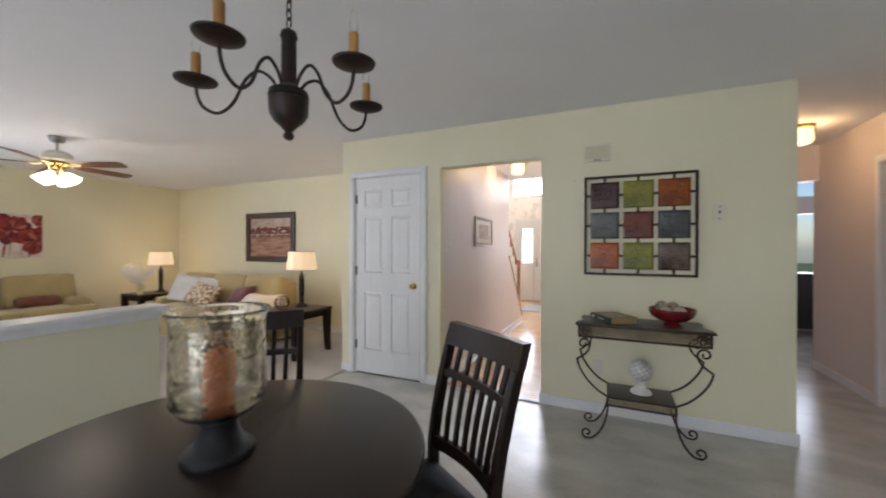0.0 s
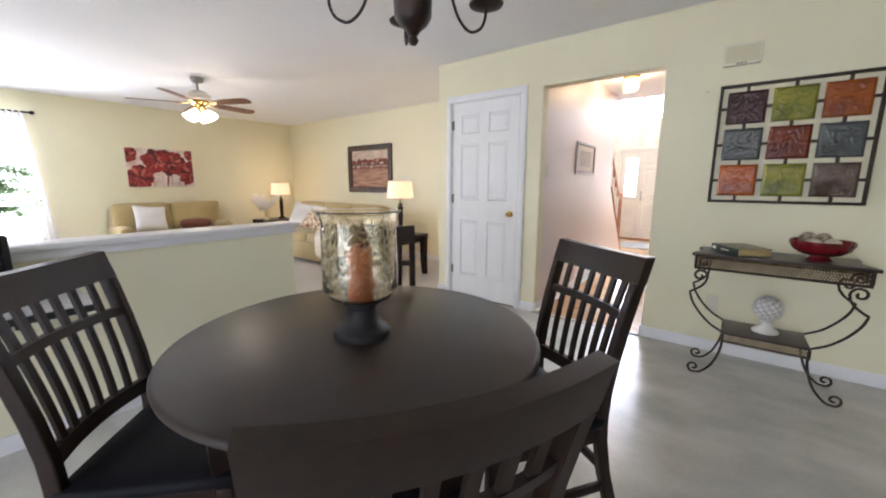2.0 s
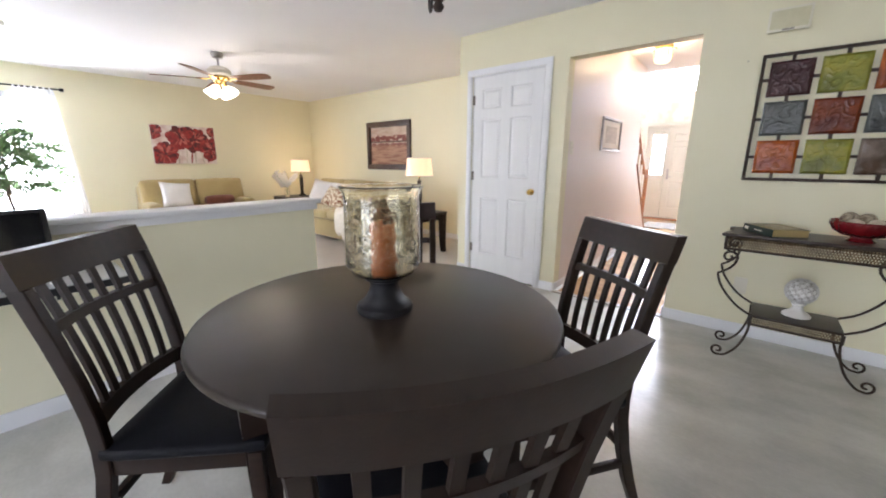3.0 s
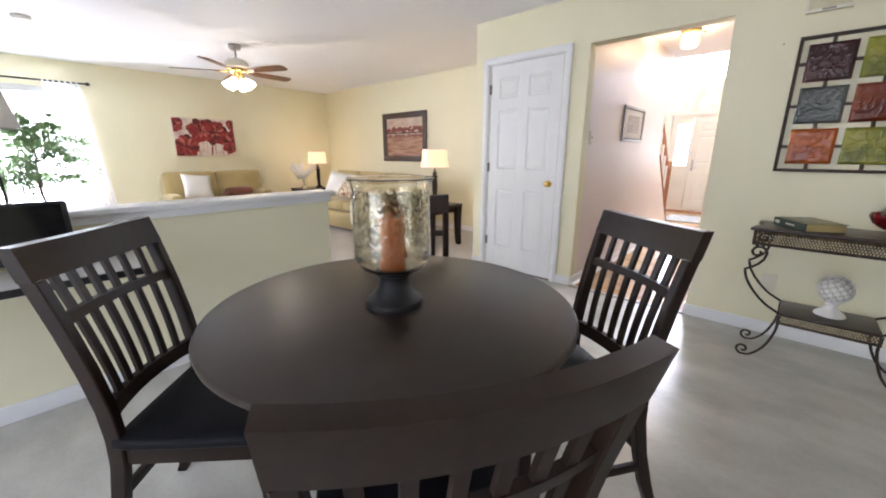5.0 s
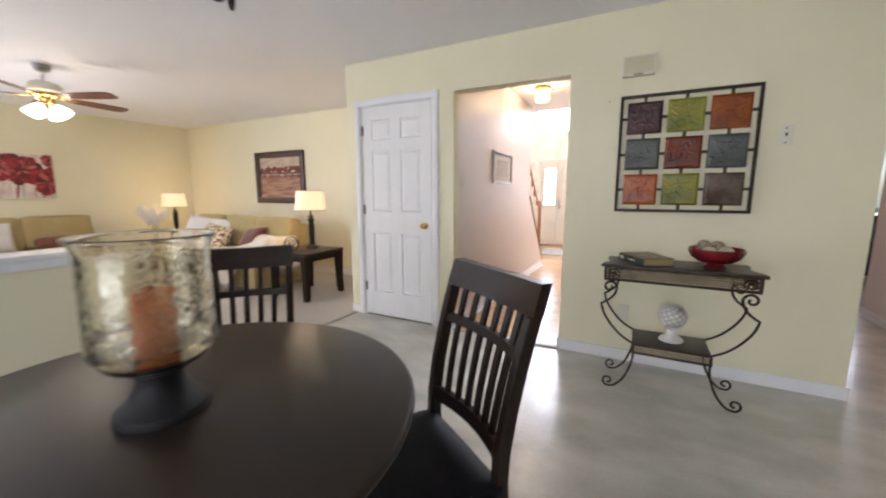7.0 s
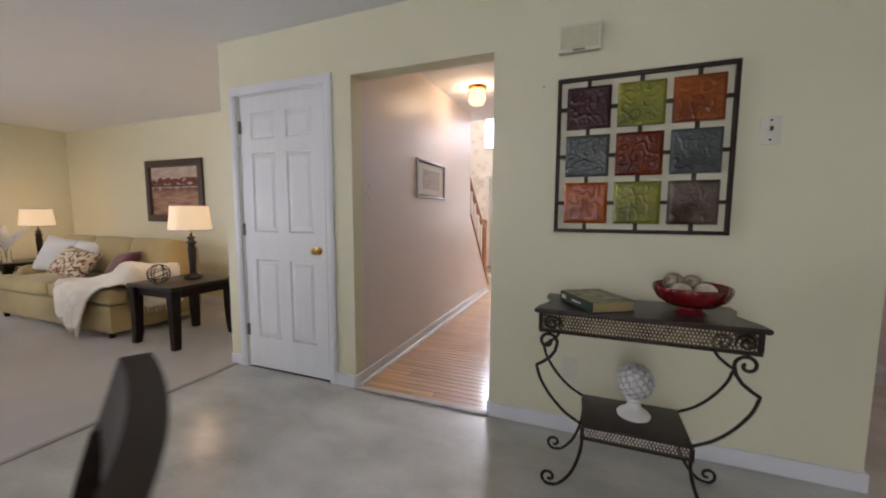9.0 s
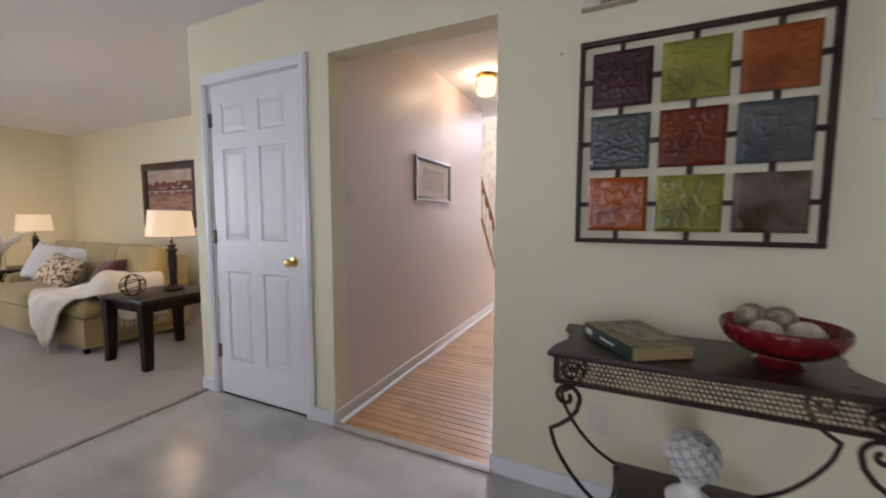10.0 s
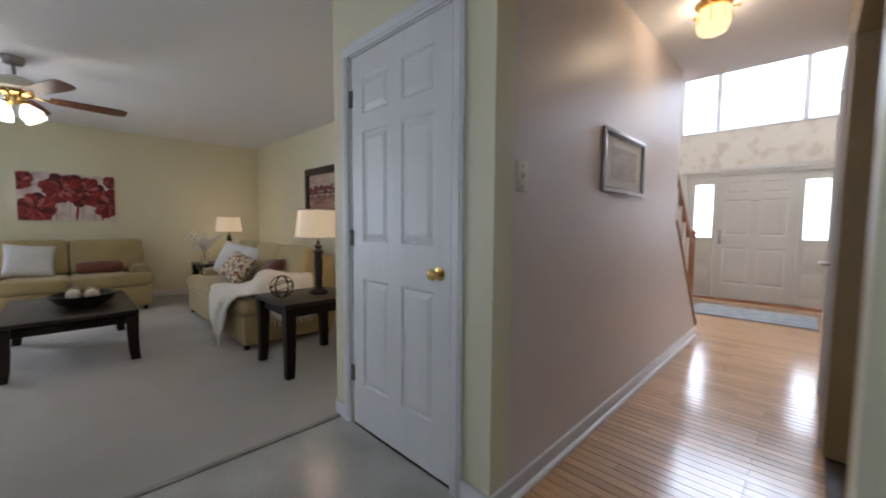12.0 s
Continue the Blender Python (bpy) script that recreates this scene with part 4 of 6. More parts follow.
for p, q in zip(rings, rings[1:]):
    for i in range(len(outline)):
        j = (i + 1) % len(outline)
        bm.faces.new((p[i], p[j], q[j], q[i]))
bm.faces.new(rings[0])
bm.faces.new(rings[-1])
part("top", bm, M_IRONTOP, console, "dark bronze top with curved ends")


def lattice(name, x0, x1, y, z0, z1, parent, step=0.0125):
    """A pierced band of small interlocked rings between two rails."""
    bm = bmesh.new()
    rows = max(2, round((z1 - z0) / step))
    dz = (z1 - z0) / rows
    n_ = round((x1 - x0) / step)
    dx = (x1 - x0) / n_
    for r in range(rows):
        for c in range(n_):
            cx, cz = x0 + (c + (0.5 if r % 2 else 0.95) - 0.22) * dx, z0 + (r + 0.5) * dz
            pts = [(cx + dx * 0.52 * math.cos(a_), y, cz + dz * 0.56 * math.sin(a_)) for a_ in [math.pi / 4 * i for i in range(8)]]
            tube(pts, 0.0030, 4, bm, closed=True)
    return part(name, bm, M_LATT, parent, "pierced brass-toned lattice band")


lattice("lattice", -0.37, 0.37, -0.148, 0.712, 0.778, console)
lattice("lattice", -0.19, 0.19, -0.137, 0.262, 0.300, console)
bm = cube(-0.385, 0.385, -0.155, -0.141, 0.698, 0.711, 0.002)
box(bm, -0.385, 0.385, -0.155, -0.141, 0.7785, 0.784)
box(bm, -0.387, -0.371, -0.155, -0.141, 0.711, 0.7785)
box(bm, 0.371, 0.387, -0.155, -0.141, 0.711, 0.7785)
box(bm, -0.347, 0.355, 0.13, 0.142, 0.72, 0.784)
for s in (-1, 1):
    box(bm, s * 0.36 - 0.006, s * 0.36 + 0.006, -0.141, 0.13, 0.72, 0.784)
part("apron", bm, M_IRON, console)
bm = cube(-0.20, 0.20, -0.145, 0.145, 0.302, 0.316, 0.003)
box(bm, -0.20, 0.20, -0.145, -0.130, 0.250, 0.261)
box(bm, -0.206, -0.190, -0.147, -0.131, 0.250, 0.302)
box(bm, 0.190, 0.206, -0.147, -0.131, 0.250, 0.302)
part("shelf", bm, M_IRONTOP, console, "dark metal lower shelf")
for s in (-1, 1):
    for y in (-0.135, 0.135):
        leg = spiral(0.350, 0.653, 0.008, 0.040, -230, 185, 34)
        leg += [(0.318, 0, 0.615), (0.338, 0, 0.585), (0.367, 0, 0.560), (0.394, 0, 0.542)]
        arc = curve_points([(0.394, 0, 0.542), (0.374, 0, 0.480), (0.328, 0, 0.410), (0.268, 0, 0.350), (0.20, 0, 0.310)], 6)
        pts = leg + [tuple(v) for v in arc[1:]]
        part("leg", tube([(s * x, y, z) for x, _, z in pts], 0.0068, 6), M_IRON, console, "wrought-iron scroll leg")
        foot = curve_points([(0.20, 0, 0.300), (0.198, 0, 0.22), (0.215, 0, 0.14), (0.245, 0, 0.07), (0.29, 0, 0.018), (0.325, 0, 0.008)], 6)
        pts = [tuple(v) for v in foot] + spiral(0.328, 0.042, 0.035, 0.008, -85, 300, 26)
        part("foot", tube([(s * x, y, z) for x, _, z in pts], 0.0068, 6), M_IRON, console)
    part("rosette", tube([(s * x, -0.158, z + 0.742) for x, _, z in spiral(0.335, 0.0, 0.006, 0.034, 0, 560, 36)], 0.004, 5), M_IRON, console)

book = thing("book", "thick olive-covered hardback book lying flat with gilt edges", "book", pose(0.212, 2.945, 0.802, 0, 0, -58) @ Matrix.Diagonal((0.90, 0.90, 0.80, 1)))
part("cover", soft(bmesh.new(), (0, 0, 0.055), (0.285, 0.215, 0.004), 0.0018, 1), M_BOOKG, book, "olive and cream picture cover")
part("cover", soft(bmesh.new(), (0, 0, 0.0025), (0.285, 0.215, 0.004), 0.0018, 1), M_SPINE, book)
part("spine", soft(bmesh.new(), (0, -0.1075, 0.0288), (0.285, 0.007, 0.054), 0.003, 2), M_SPINE, book, "dark green spine with pale title")
part("page_block", cube(-0.134, 0.136, -0.103, 0.100, 0.0048, 0.0528), M_PAGES, book, "gilt page edges")
part("cover_picture", cube(-0.09, 0.10, -0.06, 0.07, 0.0572, 0.0580), M_COVERPIC, book, "faded picture panel")
part("title_bar", cube(-0.03, 0.05, -0.1120, -0.1112, 0.024, 0.033), M_PAPERW, book)
part("title_bar", cube(-0.125, -0.085, -0.1120, -0.1112, 0.018, 0.040), M_PAPERW, book)

bowl = thing("decorative_bowl", "red glazed fluted ceramic bowl on a round foot", "bowl", pose(0.565, 2.960, 0.802))
prof = [(0, 0), (0.056, 0), (0.058, 0.006), (0.046, 0.016), (0.044, 0.024), (0.082, 0.034), (0.118, 0.060), (0.134, 0.092), (0.138, 0.108), (0.134, 0.112), (0.127, 0.094), (0.110, 0.064), (0.075, 0.042), (0.0, 0.036)]
bm = bmesh.new()
rings = []
for r, z in prof:
    if r == 0:
        rings.append([bm.verts.new((0, 0, z))])
        continue
    ring = []
    for i in range(96):
        a_ = 2 * math.pi * i / 96
        k = 1 + (0.03 * math.cos(24 * (a_ + z * 6.5)) if 0.03 < z < 0.108 else 0)
        ring.append(bm.verts.new((r * k * math.cos(a_), r * k * math.sin(a_), z)))
    rings.append(ring)
for p, q in zip(rings, rings[1:]):
    for i in range(96):
        j = (i + 1) % 96
        f = list(dict.fromkeys([p[i % len(p)], p[j % len(p)], q[j % len(q)], q[i % len(q)]]))
        if len(f) > 2:
            bm.faces.new(f)
part("bowl", bm, M_REDGLAZE, bowl, sharp=60)


def ball(name, label, r, mat, m, rough=0.03):
    bm = bmesh.new()
    bmesh.ops.create_icosphere(bm, subdivisions=3, radius=r)
    for v in bm.verts:
        v.co *= 1 + rough * noise.noise(v.co * (3.0 / r))
    return single(name, bm, mat, label, "decorative ball", m, "balls in the bowl", sharp=80)


for x, y, z, r, mt, lb in ((0.510, 3.005, 0.915, 0.040, M_BALL1, "grey striped woven decorative ball in the red bowl"), (0.575, 3.000, 0.912, 0.040, M_BALL1, "brown wicker decorative ball in the red bowl"),
                           (0.525, 2.930, 0.885, 0.040, M_BALL2, "cream decorative ball in the red bowl"), (0.605, 2.925, 0.888, 0.042, M_BALL2, "pale cream decorative ball in the red bowl")):
    ball("decorative_ball", lb, r, mt, pose(x, y, z, 30 * r * 100, 40, x * 300))

finial = thing("ceramic_finial", "white pierced ceramic ball on a flared foot", "ornament", pose(0.385, 2.985, 0.316))
bm = bmesh.new()
bmesh.ops.create_icosphere(bm, subdivisions=3, radius=0.078)
tops = [v.co.normalized() for v in bm.verts]
bm.free()
sph = bmesh.new()
bmesh.ops.create_icosphere(sph, subdivisions=2, radius=0.069)
part("core", sph, M_PIERCE, finial).location = (0, 0, 0.155)
petals = bmesh.new()
for i in range(95):
    t_ = (i + 0.5) / 95
    ph, th = math.acos(1 - 2 * t_), math.pi * (1 + 5 ** 0.5) * i
    d = Vector((math.cos(th) * math.sin(ph), math.sin(th) * math.sin(ph), math.cos(ph)))
    q = d.to_track_quat("Z", "Y").to_matrix().to_4x4()
    for k in range(5):
        tm = Matrix.Translation(d * 0.074 + Vector((0, 0, 0.155))) @ q @ Matrix.Rotation(radians(72 * k), 4, "Z") @ Matrix.Translation((0.007, 0, 0))
        vs = [petals.verts.new(tm @ Vector(p)) for p in ((-0.008, 0, 0.000), (0, -0.0052, 0.003), (0.010, 0, 0.001), (0, 0.0052, 0.003), (0, 0, -0.004))]
        for f in ((0, 1, 3), (1, 2, 3), (0, 4, 1), (1, 4, 2), (2, 4, 3), (3, 4, 0)):
            petals.faces.new([vs[n_] for n_ in f])
tagged(part("blossoms", petals, M_CERAMIC, finial, "small raised white blossoms"), kind="stuff")
part("foot", lathe([(0, 0), (0.066, 0), (0.068, 0.008), (0.058, 0.020), (0.036, 0.034), (0.026, 0.052), (0.026, 0.066), (0.036, 0.078), (0.030, 0.086), (0, 0.09)], 28), M_CERAMIC, finial)

# ---- metal wall art of nine tiles ----
AX0, AX1, AZ0, AZ1 = -0.004, 0.766, 1.102, 1.878
art = thing("metal_wall_art", "square iron frame holding nine embossed coloured tiles", "wall art", pose(0, WY, 0))
b_ = 0.018
for x0, x1, z0, z1 in ((AX0, AX1, AZ1 - b_, AZ1), (AX0, AX1, AZ0, AZ0 + b_), (AX0, AX0 + b_, AZ0 + b_, AZ1 - b_), (AX1 - b_, AX1, AZ0 + b_, AZ1 - b_)):
    part("frame_bar", cube(x0, x1, -0.030, -0.008, z0, z1, 0.002), M_IRON, art)
S, G = 0.206, (AX1 - AX0 - 2 * b_ - 3 * 0.206) / 4
tc_x = [AX0 + b_ + G + S / 2 + k * (S + G) for k in range(3)]
GZ = (AZ1 - AZ0 - 2 * b_ - 3 * S) / 4
tc_z = [AZ1 - b_ - GZ - S / 2 - k * (S + GZ) for k in range(3)]
for r in range(3):
    for c in range(3):
        i_ = r * 3 + c
        bm = bmesh.new()
        n_ = 44
        grid = []
        for i in range(n_ + 1):
            row = []
            for j in range(n_ + 1):
                u, v = 2 * i / n_ - 1, 2 * j / n_ - 1
                edge = min(1.0, (1 - max(abs(u), abs(v))) * 8)
                p = Vector((u * 2.6 + i_ * 5.1, v * 2.6 - i_ * 3.7, i_ * 2.3))
                ridge = 1 - abs(noise.noise(p)) * 9
                ridge2 = 1 - abs(noise.noise(p * 1.9 + Vector((9, 4, 1)))) * 11
                hgt = 0.0030 * max(0, ridge) * edge + 0.0020 * max(0, ridge2) * edge
                row.append(bm.verts.new((u * S / 2, -0.007 * edge - hgt, v * S / 2)))
            grid.append(row)
        for i in range(n_):
            for j in range(n_):
                bm.faces.new((grid[i][j], grid[i + 1][j], grid[i + 1][j + 1], grid[i][j + 1]))
        box(bm, -S / 2, S / 2, 0.0004, 0.010, -S / 2, S / 2)
        t_ = part("tile", bm, TILE_MATS[i_], art, sharp=60)
        t_.location = (tc_x[c], -0.022, tc_z[r])
for k in range(3):
    for i in range(4):
        xs = AX0 + b_ - 0.004 + i * (S + G)
        part("connector", cube(xs, xs + G + 0.008, -0.020, -0.010, tc_z[k] - 0.009, tc_z[k] + 0.009), M_IRON, art)
        zs = AZ0 + b_ - 0.004 + i * (S + GZ)
        part("connector", cube(tc_x[k] - 0.009, tc_x[k] + 0.009, -0.020, -0.010, zs, zs + GZ + 0.008), M_IRON, art)

chime = thing("door_chime", "pale box-shaped door chime with grille on the wall", "door chime", pose(0.090, WY, 2.064))
part("cover", cube(-0.097, 0.097, -0.040, 0, -0.062, 0.062, 0.004), M_CHIME, chime)
part("rim", cube(-0.100, 0.100, -0.044, -0.040, -0.065, 0.065, 0.0018), M_PLASTIC, chime)
part("grille", cube(-0.088, 0.088, -0.0455, -0.044, -0.050, 0.053), M_CHIME, chime)
part("logo_bar", cube(-0.028, 0.028, -0.047, -0.0455, -0.062, -0.052), M_NICKEL, chime)


def switch_plate(m, label, mat, dark=False):
    sw = thing("light_switch", label, "light switch", m)
    part("plate", cube(-0.038, 0.038, -0.006, 0, -0.060, 0.060, 0.003), mat, sw)
    part("toggle", cube(-0.005, 0.005, -0.018, -0.006, -0.004, 0.014, 0.002), M_BLACK if dark else mat, sw)
    for z in (-0.042, 0.042):
        part("screw", lathe([(0, 0), (0.005, 0), (0.0045, 0.0015), (0, 0.002)], 10, m=pose(0, -0.006, z, 90)), M_BLACK if dark else M_NICKEL, sw)
    return sw


switch_plate(pose(0.893, WY, 1.566), "white wall switch plate with dark screws beside the art", M_PLASTIC, True)
switch_plate(pose(-1.285, 3.478, 1.343, 0, 0, 90), "ivory wall switch plate on the hall wall", M_PLASTIC)
nail = thing("wall_nail", "small dark nail head in the yellow wall", "nail", pose(-0.078, WY, 1.858))
part("head", lathe([(0, 0), (0.002, 0), (0.002, 0.006), (0.0045, 0.007), (0.004, 0.009), (0, 0.009)], 10, m=pose(0, 0, 0, 90)), M_NICKEL, nail)
out = thing("power_outlet", "white duplex wall outlet behind the console", "outlet", pose(0.098, WY, 0.364))
part("plate", cube(-0.038, 0.038, -0.006, 0, -0.060, 0.060, 0.003), M_PLASTIC, out)
for z in (-0.02, 0.02):
    part("socket", lathe([(0, 0), (0.016, 0), (0.015, 0.002), (0, 0.002)], 16, m=pose(0, -0.006, z, 90)), M_PLASTIC, out)
out2 = thing("power_outlet", "white wall outlet low on the living room wall", "outlet", pose(-2.85, NY, 0.38))
part("plate", cube(-0.038, 0.038, -0.006, 0, -0.060, 0.060, 0.003), M_WHITEPL, out2)


# ---- pictures ----
def picture_frame(parent, w, h, bar, depth, mat, lip=None):
    for x0, x1, z0, z1 in ((-w / 2, w / 2, h / 2 - bar, h / 2), (-w / 2, w / 2, -h / 2, -h / 2 + bar), (-w / 2, -w / 2 + bar, -h / 2 + bar, h / 2 - bar), (w / 2 - bar, w / 2, -h / 2 + bar, h / 2 - bar)):
        part("frame_bar", cube(x0, x1, -depth, 0, z0, z1, min(0.006, bar / 4)), mat, parent)
    if lip:
        w2, h2 = w / 2 - bar, h / 2 - bar
        for x0, x1, z0, z1 in ((-w2, w2, h2 - 0.012, h2), (-w2, w2, -h2, -h2 + 0.012), (-w2, -w2 + 0.012, -h2 + 0.012, h2 - 0.012), (w2 - 0.012, w2, -h2 + 0.012, h2 - 0.012)):
            part("inner_lip", cube(x0, x1, -depth * 0.6, 0, z0, z1, 0.002), lip, parent)


hp = thing("hall_picture", "small landscape print in a silver-edged dark frame", "picture", pose(-1.285, 4.593, 1.514, 0, 0, 90))
picture_frame(hp, 0.668, 0.355, 0.022, 0.022, M_SILVER, M_BLACK)
part("mat_board", cube(-0.314, 0.314, -0.008, -0.004, -0.158, 0.158), M_MAT, hp)
part("print", cube(-0.20, 0.20, -0.0100, -0.0085, -0.09, 0.09), M_PRINT, hp, "faded grey landscape print")


def blob(bm, cx, cz, rx, rz, y, seed, n_=28, jag=0.25):
    c = bm.verts.new((cx, y, cz))
    ring = []
    for i in range(n_):
        a_ = 2 * math.pi * i / n_
        k = 1 + jag * noise.noise(Vector((math.cos(a_) * 2, math.sin(a_) * 2, seed)))
        ring.append(bm.verts.new((cx + rx * k * math.cos(a_), y, cz + rz * k * math.sin(a_))))
    for i in range(n_):
        bm.faces.new((c, ring[i], ring[(i + 1) % n_]))


land = thing("landscape_painting", "framed painting of dark red trees mirrored in water", "painting", pose(-5.066, NY, 1.483))
picture_frame(land, 1.13, 0.83, 0.085, 0.035, M_DARKFRAME, M_DARKFRAME)
part("sky", cube(-0.485, 0.485, -0.012, -0.004, 0.02, 0.335), M_SKYP, land, "tan painted sky")
part("water", cube(-0.485, 0.485, -0.012, -0.004, -0.335, 0.0199), M_WATERP, land, "rose painted water")
bm = bmesh.new()
for i, cx in enumerate((-0.41, -0.27, -0.13, -0.02, 0.12, 0.27, 0.40)):
    blob(bm, cx, 0.115 + 0.012 * (i % 3), 0.082, 0.042 + 0.010 * (i % 2), -0.0130 - 0.0002 * i, i * 3.1, jag=0.9)
part("trees", bm, M_TREEP, land, "row of dark red trees")
bm = bmesh.new()
for i, cx in enumerate((-0.38, -0.20, -0.03, 0.13, 0.28, 0.42)):
    blob(bm, cx, 0.02, 0.085, 0.028, -0.0130 - 0.0002 * i, i * 2.1 + 40, jag=0.9)
part("reflections", bm, M_RUSTCLOTH, land, "rust tree reflections")
part("bank", cube(-0.485, 0.485, -0.0165, -0.0148, 0.058, 0.080), M_BANKP, land, "dark river bank")

red = thing("flower_canvas", "wide unframed canvas painted with large red flowers", "painting", pose(XW, 2.225, 1.466, 0, 0, 90))
part("canvas", cube(-0.465, 0.465, -0.035, 0, -0.31, 0.31, 0.004), M_CANVAS, red)
rs = random.Random(5)
PAINTS = (M_RED1, M_RED2, M_REDDARK, M_PINK)


def stroke(bm, x0, z0, x1, z1, w, y):
    """A flat tapered brush stroke on the canvas, kept inside its edge."""
    d = Vector((x1 - x0, 0, z1 - z0))
    n_ = Vector((-d.z, 0, d.x)).normalized() * w
    vs = []
    for u, k in ((0, 0.35), (0.3, 0.9), (0.65, 1.0), (0.92, 0.6), (1.0, 0.0), (0.92, -0.6), (0.65, -1.0), (0.3, -0.9), (0, -0.35)):
        q = Vector((x0, y, z0)) + d * u + n_ * k
        vs.append(bm.verts.new((max(-0.462, min(0.462, q.x)), y, max(-0.307, min(0.307, q.z)))))
    bm.faces.new(vs)


for k in range(11):
    x = -0.40 + 0.08 * k + rs.uniform(-0.03, 0.03)
    bm = bmesh.new()
    stroke(bm, x + rs.uniform(-0.03, 0.03), -0.306, x, rs.uniform(-0.12, 0.0), rs.uniform(0.008, 0.016), -0.0356 - 0.00005 * k)
    part("painted_stem", bm, M_STEM if k % 3 else M_RED2, red, "thin painted stem")
for i, (cx, cz, r) in enumerate(((-0.30, -0.15, 0.225), (-0.43, 0.20, 0.13), (-0.06, 0.12, 0.205), (0.15, 0.09, 0.225), (0.40, -0.07, 0.21), (0.43, 0.24, 0.10))):
    flower = bmesh.new()
    shades = [bmesh.new() for _ in PAINTS]
    for ring, (reach, count) in enumerate(((1.0, 13), (0.72, 10), (0.42, 7))):
        for k in range(count):
            a_ = 2 * math.pi * (k + 0.5 * ring) / count + rs.uniform(-0.15, 0.15)
            rr = r * reach * rs.uniform(0.82, 1.12)
            y = -0.0362 - 0.0010 * (i % 3) - 0.00022 * ring - 0.00001 * k
            c = rs.choice((0, 0, 1, 2, 2, 3)) if ring else rs.choice((0, 0, 1, 2))
            stroke(shades[c], cx + 0.12 * rr * math.cos(a_), cz + 0.12 * rr * math.sin(a_), cx + rr * math.cos(a_), cz + rr * math.sin(a_), rr * (0.30 if ring == 0 else 0.17), y)
    for k in range(16):
        a_ = rs.uniform(0, 2 * math.pi)
        rr = r * rs.uniform(0.45, 0.95)
        stroke(shades[rs.choice((2, 3))], cx + 0.3 * rr * math.cos(a_), cz + 0.3 * rr * math.sin(a_), cx + rr * math.cos(a_), cz + rr * math.sin(a_), 0.004, -0.0372 - 0.0010 * (i % 3))
    stroke(flower, cx - 0.02, cz - 0.012, cx + 0.022, cz + 0.014, 0.016, -0.0374 - 0.0010 * (i % 3))
    bloom = part("painted_flower", flower, M_REDDARK, red, "large red painted flower")
    for bm, paint in zip(shades, PAINTS):
        if len(bm.faces):
            part("painted_petals", bm, paint, bloom)

# ---- hall lamp, corridor lamp, rug ----
def flush_lamp(x, y, zc, label, k=1.0):
    fl = thing("ceiling_lamp", label, "ceiling lamp", pose(x, y, zc) @ Matrix.Diagonal((1.2, 1.2, 1.25, 1.0)))
    part("canopy", lathe([(0, 0), (0.075 * k, 0), (0.078 * k, -0.006), (0.066 * k, -0.020), (0.05 * k, -0.026), (0, -0.026)], 28), M_BRASS, fl, "brass ceiling plate")
    g = part("glass_shade", lathe([(0.068 * k, -0.030), (0.070 * k, -0.030), (0.072 * k, -0.10), (0.060 * k, -0.130), (0.035 * k, -0.140), (0, -0.141)], 8), M_HALLGLASS, fl, "lit ribbed amber glass", sharp=10)
    g.visible_shadow = False
    for i in range(8):
        a_ = 2 * math.pi * i / 8
        part("rib", tube([(0.070 * k * math.cos(a_), 0.070 * k * math.sin(a_), -0.026), (0.073 * k * math.cos(a_), 0.073 * k * math.sin(a_), -0.10)], 0.0025, 6), M_BRASS, fl)
    for i in range(3):
        a_ = 2 * math.pi * i / 3 + 0.5
        part("thumbscrew", lathe([(0, 0), (0.004, 0), (0.004, 0.03), (0.009, 0.034), (0.009, 0.042), (0, 0.044)], 10, m=pose(0.066 * k * math.cos(a_), 0.066 * k * math.sin(a_), -0.02) @ Matrix.Rotation(a_, 4, "Z") @ Matrix.Rotation(radians(90), 4, "Y")), M_BRASS, fl)
    return fl


flush_lamp(-0.917, 4.89, H, "lit brass and amber glass ceiling lamp in the hall")
flush_lamp(1.779, 4.54, H, "lit brass and amber glass ceiling lamp in the corridor")
rug = single("entry_mat", soft(bmesh.new(), (-0.98, 8.36, 0.009), (1.25, 0.78, 0.014), 0.005, 3), M_RUG, "grey woven mat before the front door", "mat")
cab = thing("dark_cabinet", "dark cabinet under the window of the far room", "cabinet", pose(3.1, 7.6, 0))
part("body", cube(-0.55, 0.55, -0.22, 0.22, 0.12, 0.92, 0.006), M_BLACK, cab)
part("top", cube(-0.57, 0.57, -0.24, 0.24, 0.921, 0.945, 0.004), M_ESP, cab)
for sx in (-0.5, 0.5):
    for sy in (-0.18, 0.18):
        part("leg", cube(sx - 0.025, sx + 0.025, sy - 0.025, sy + 0.025, 0, 0.12, 0.003), M_BROWNCAB, cab)


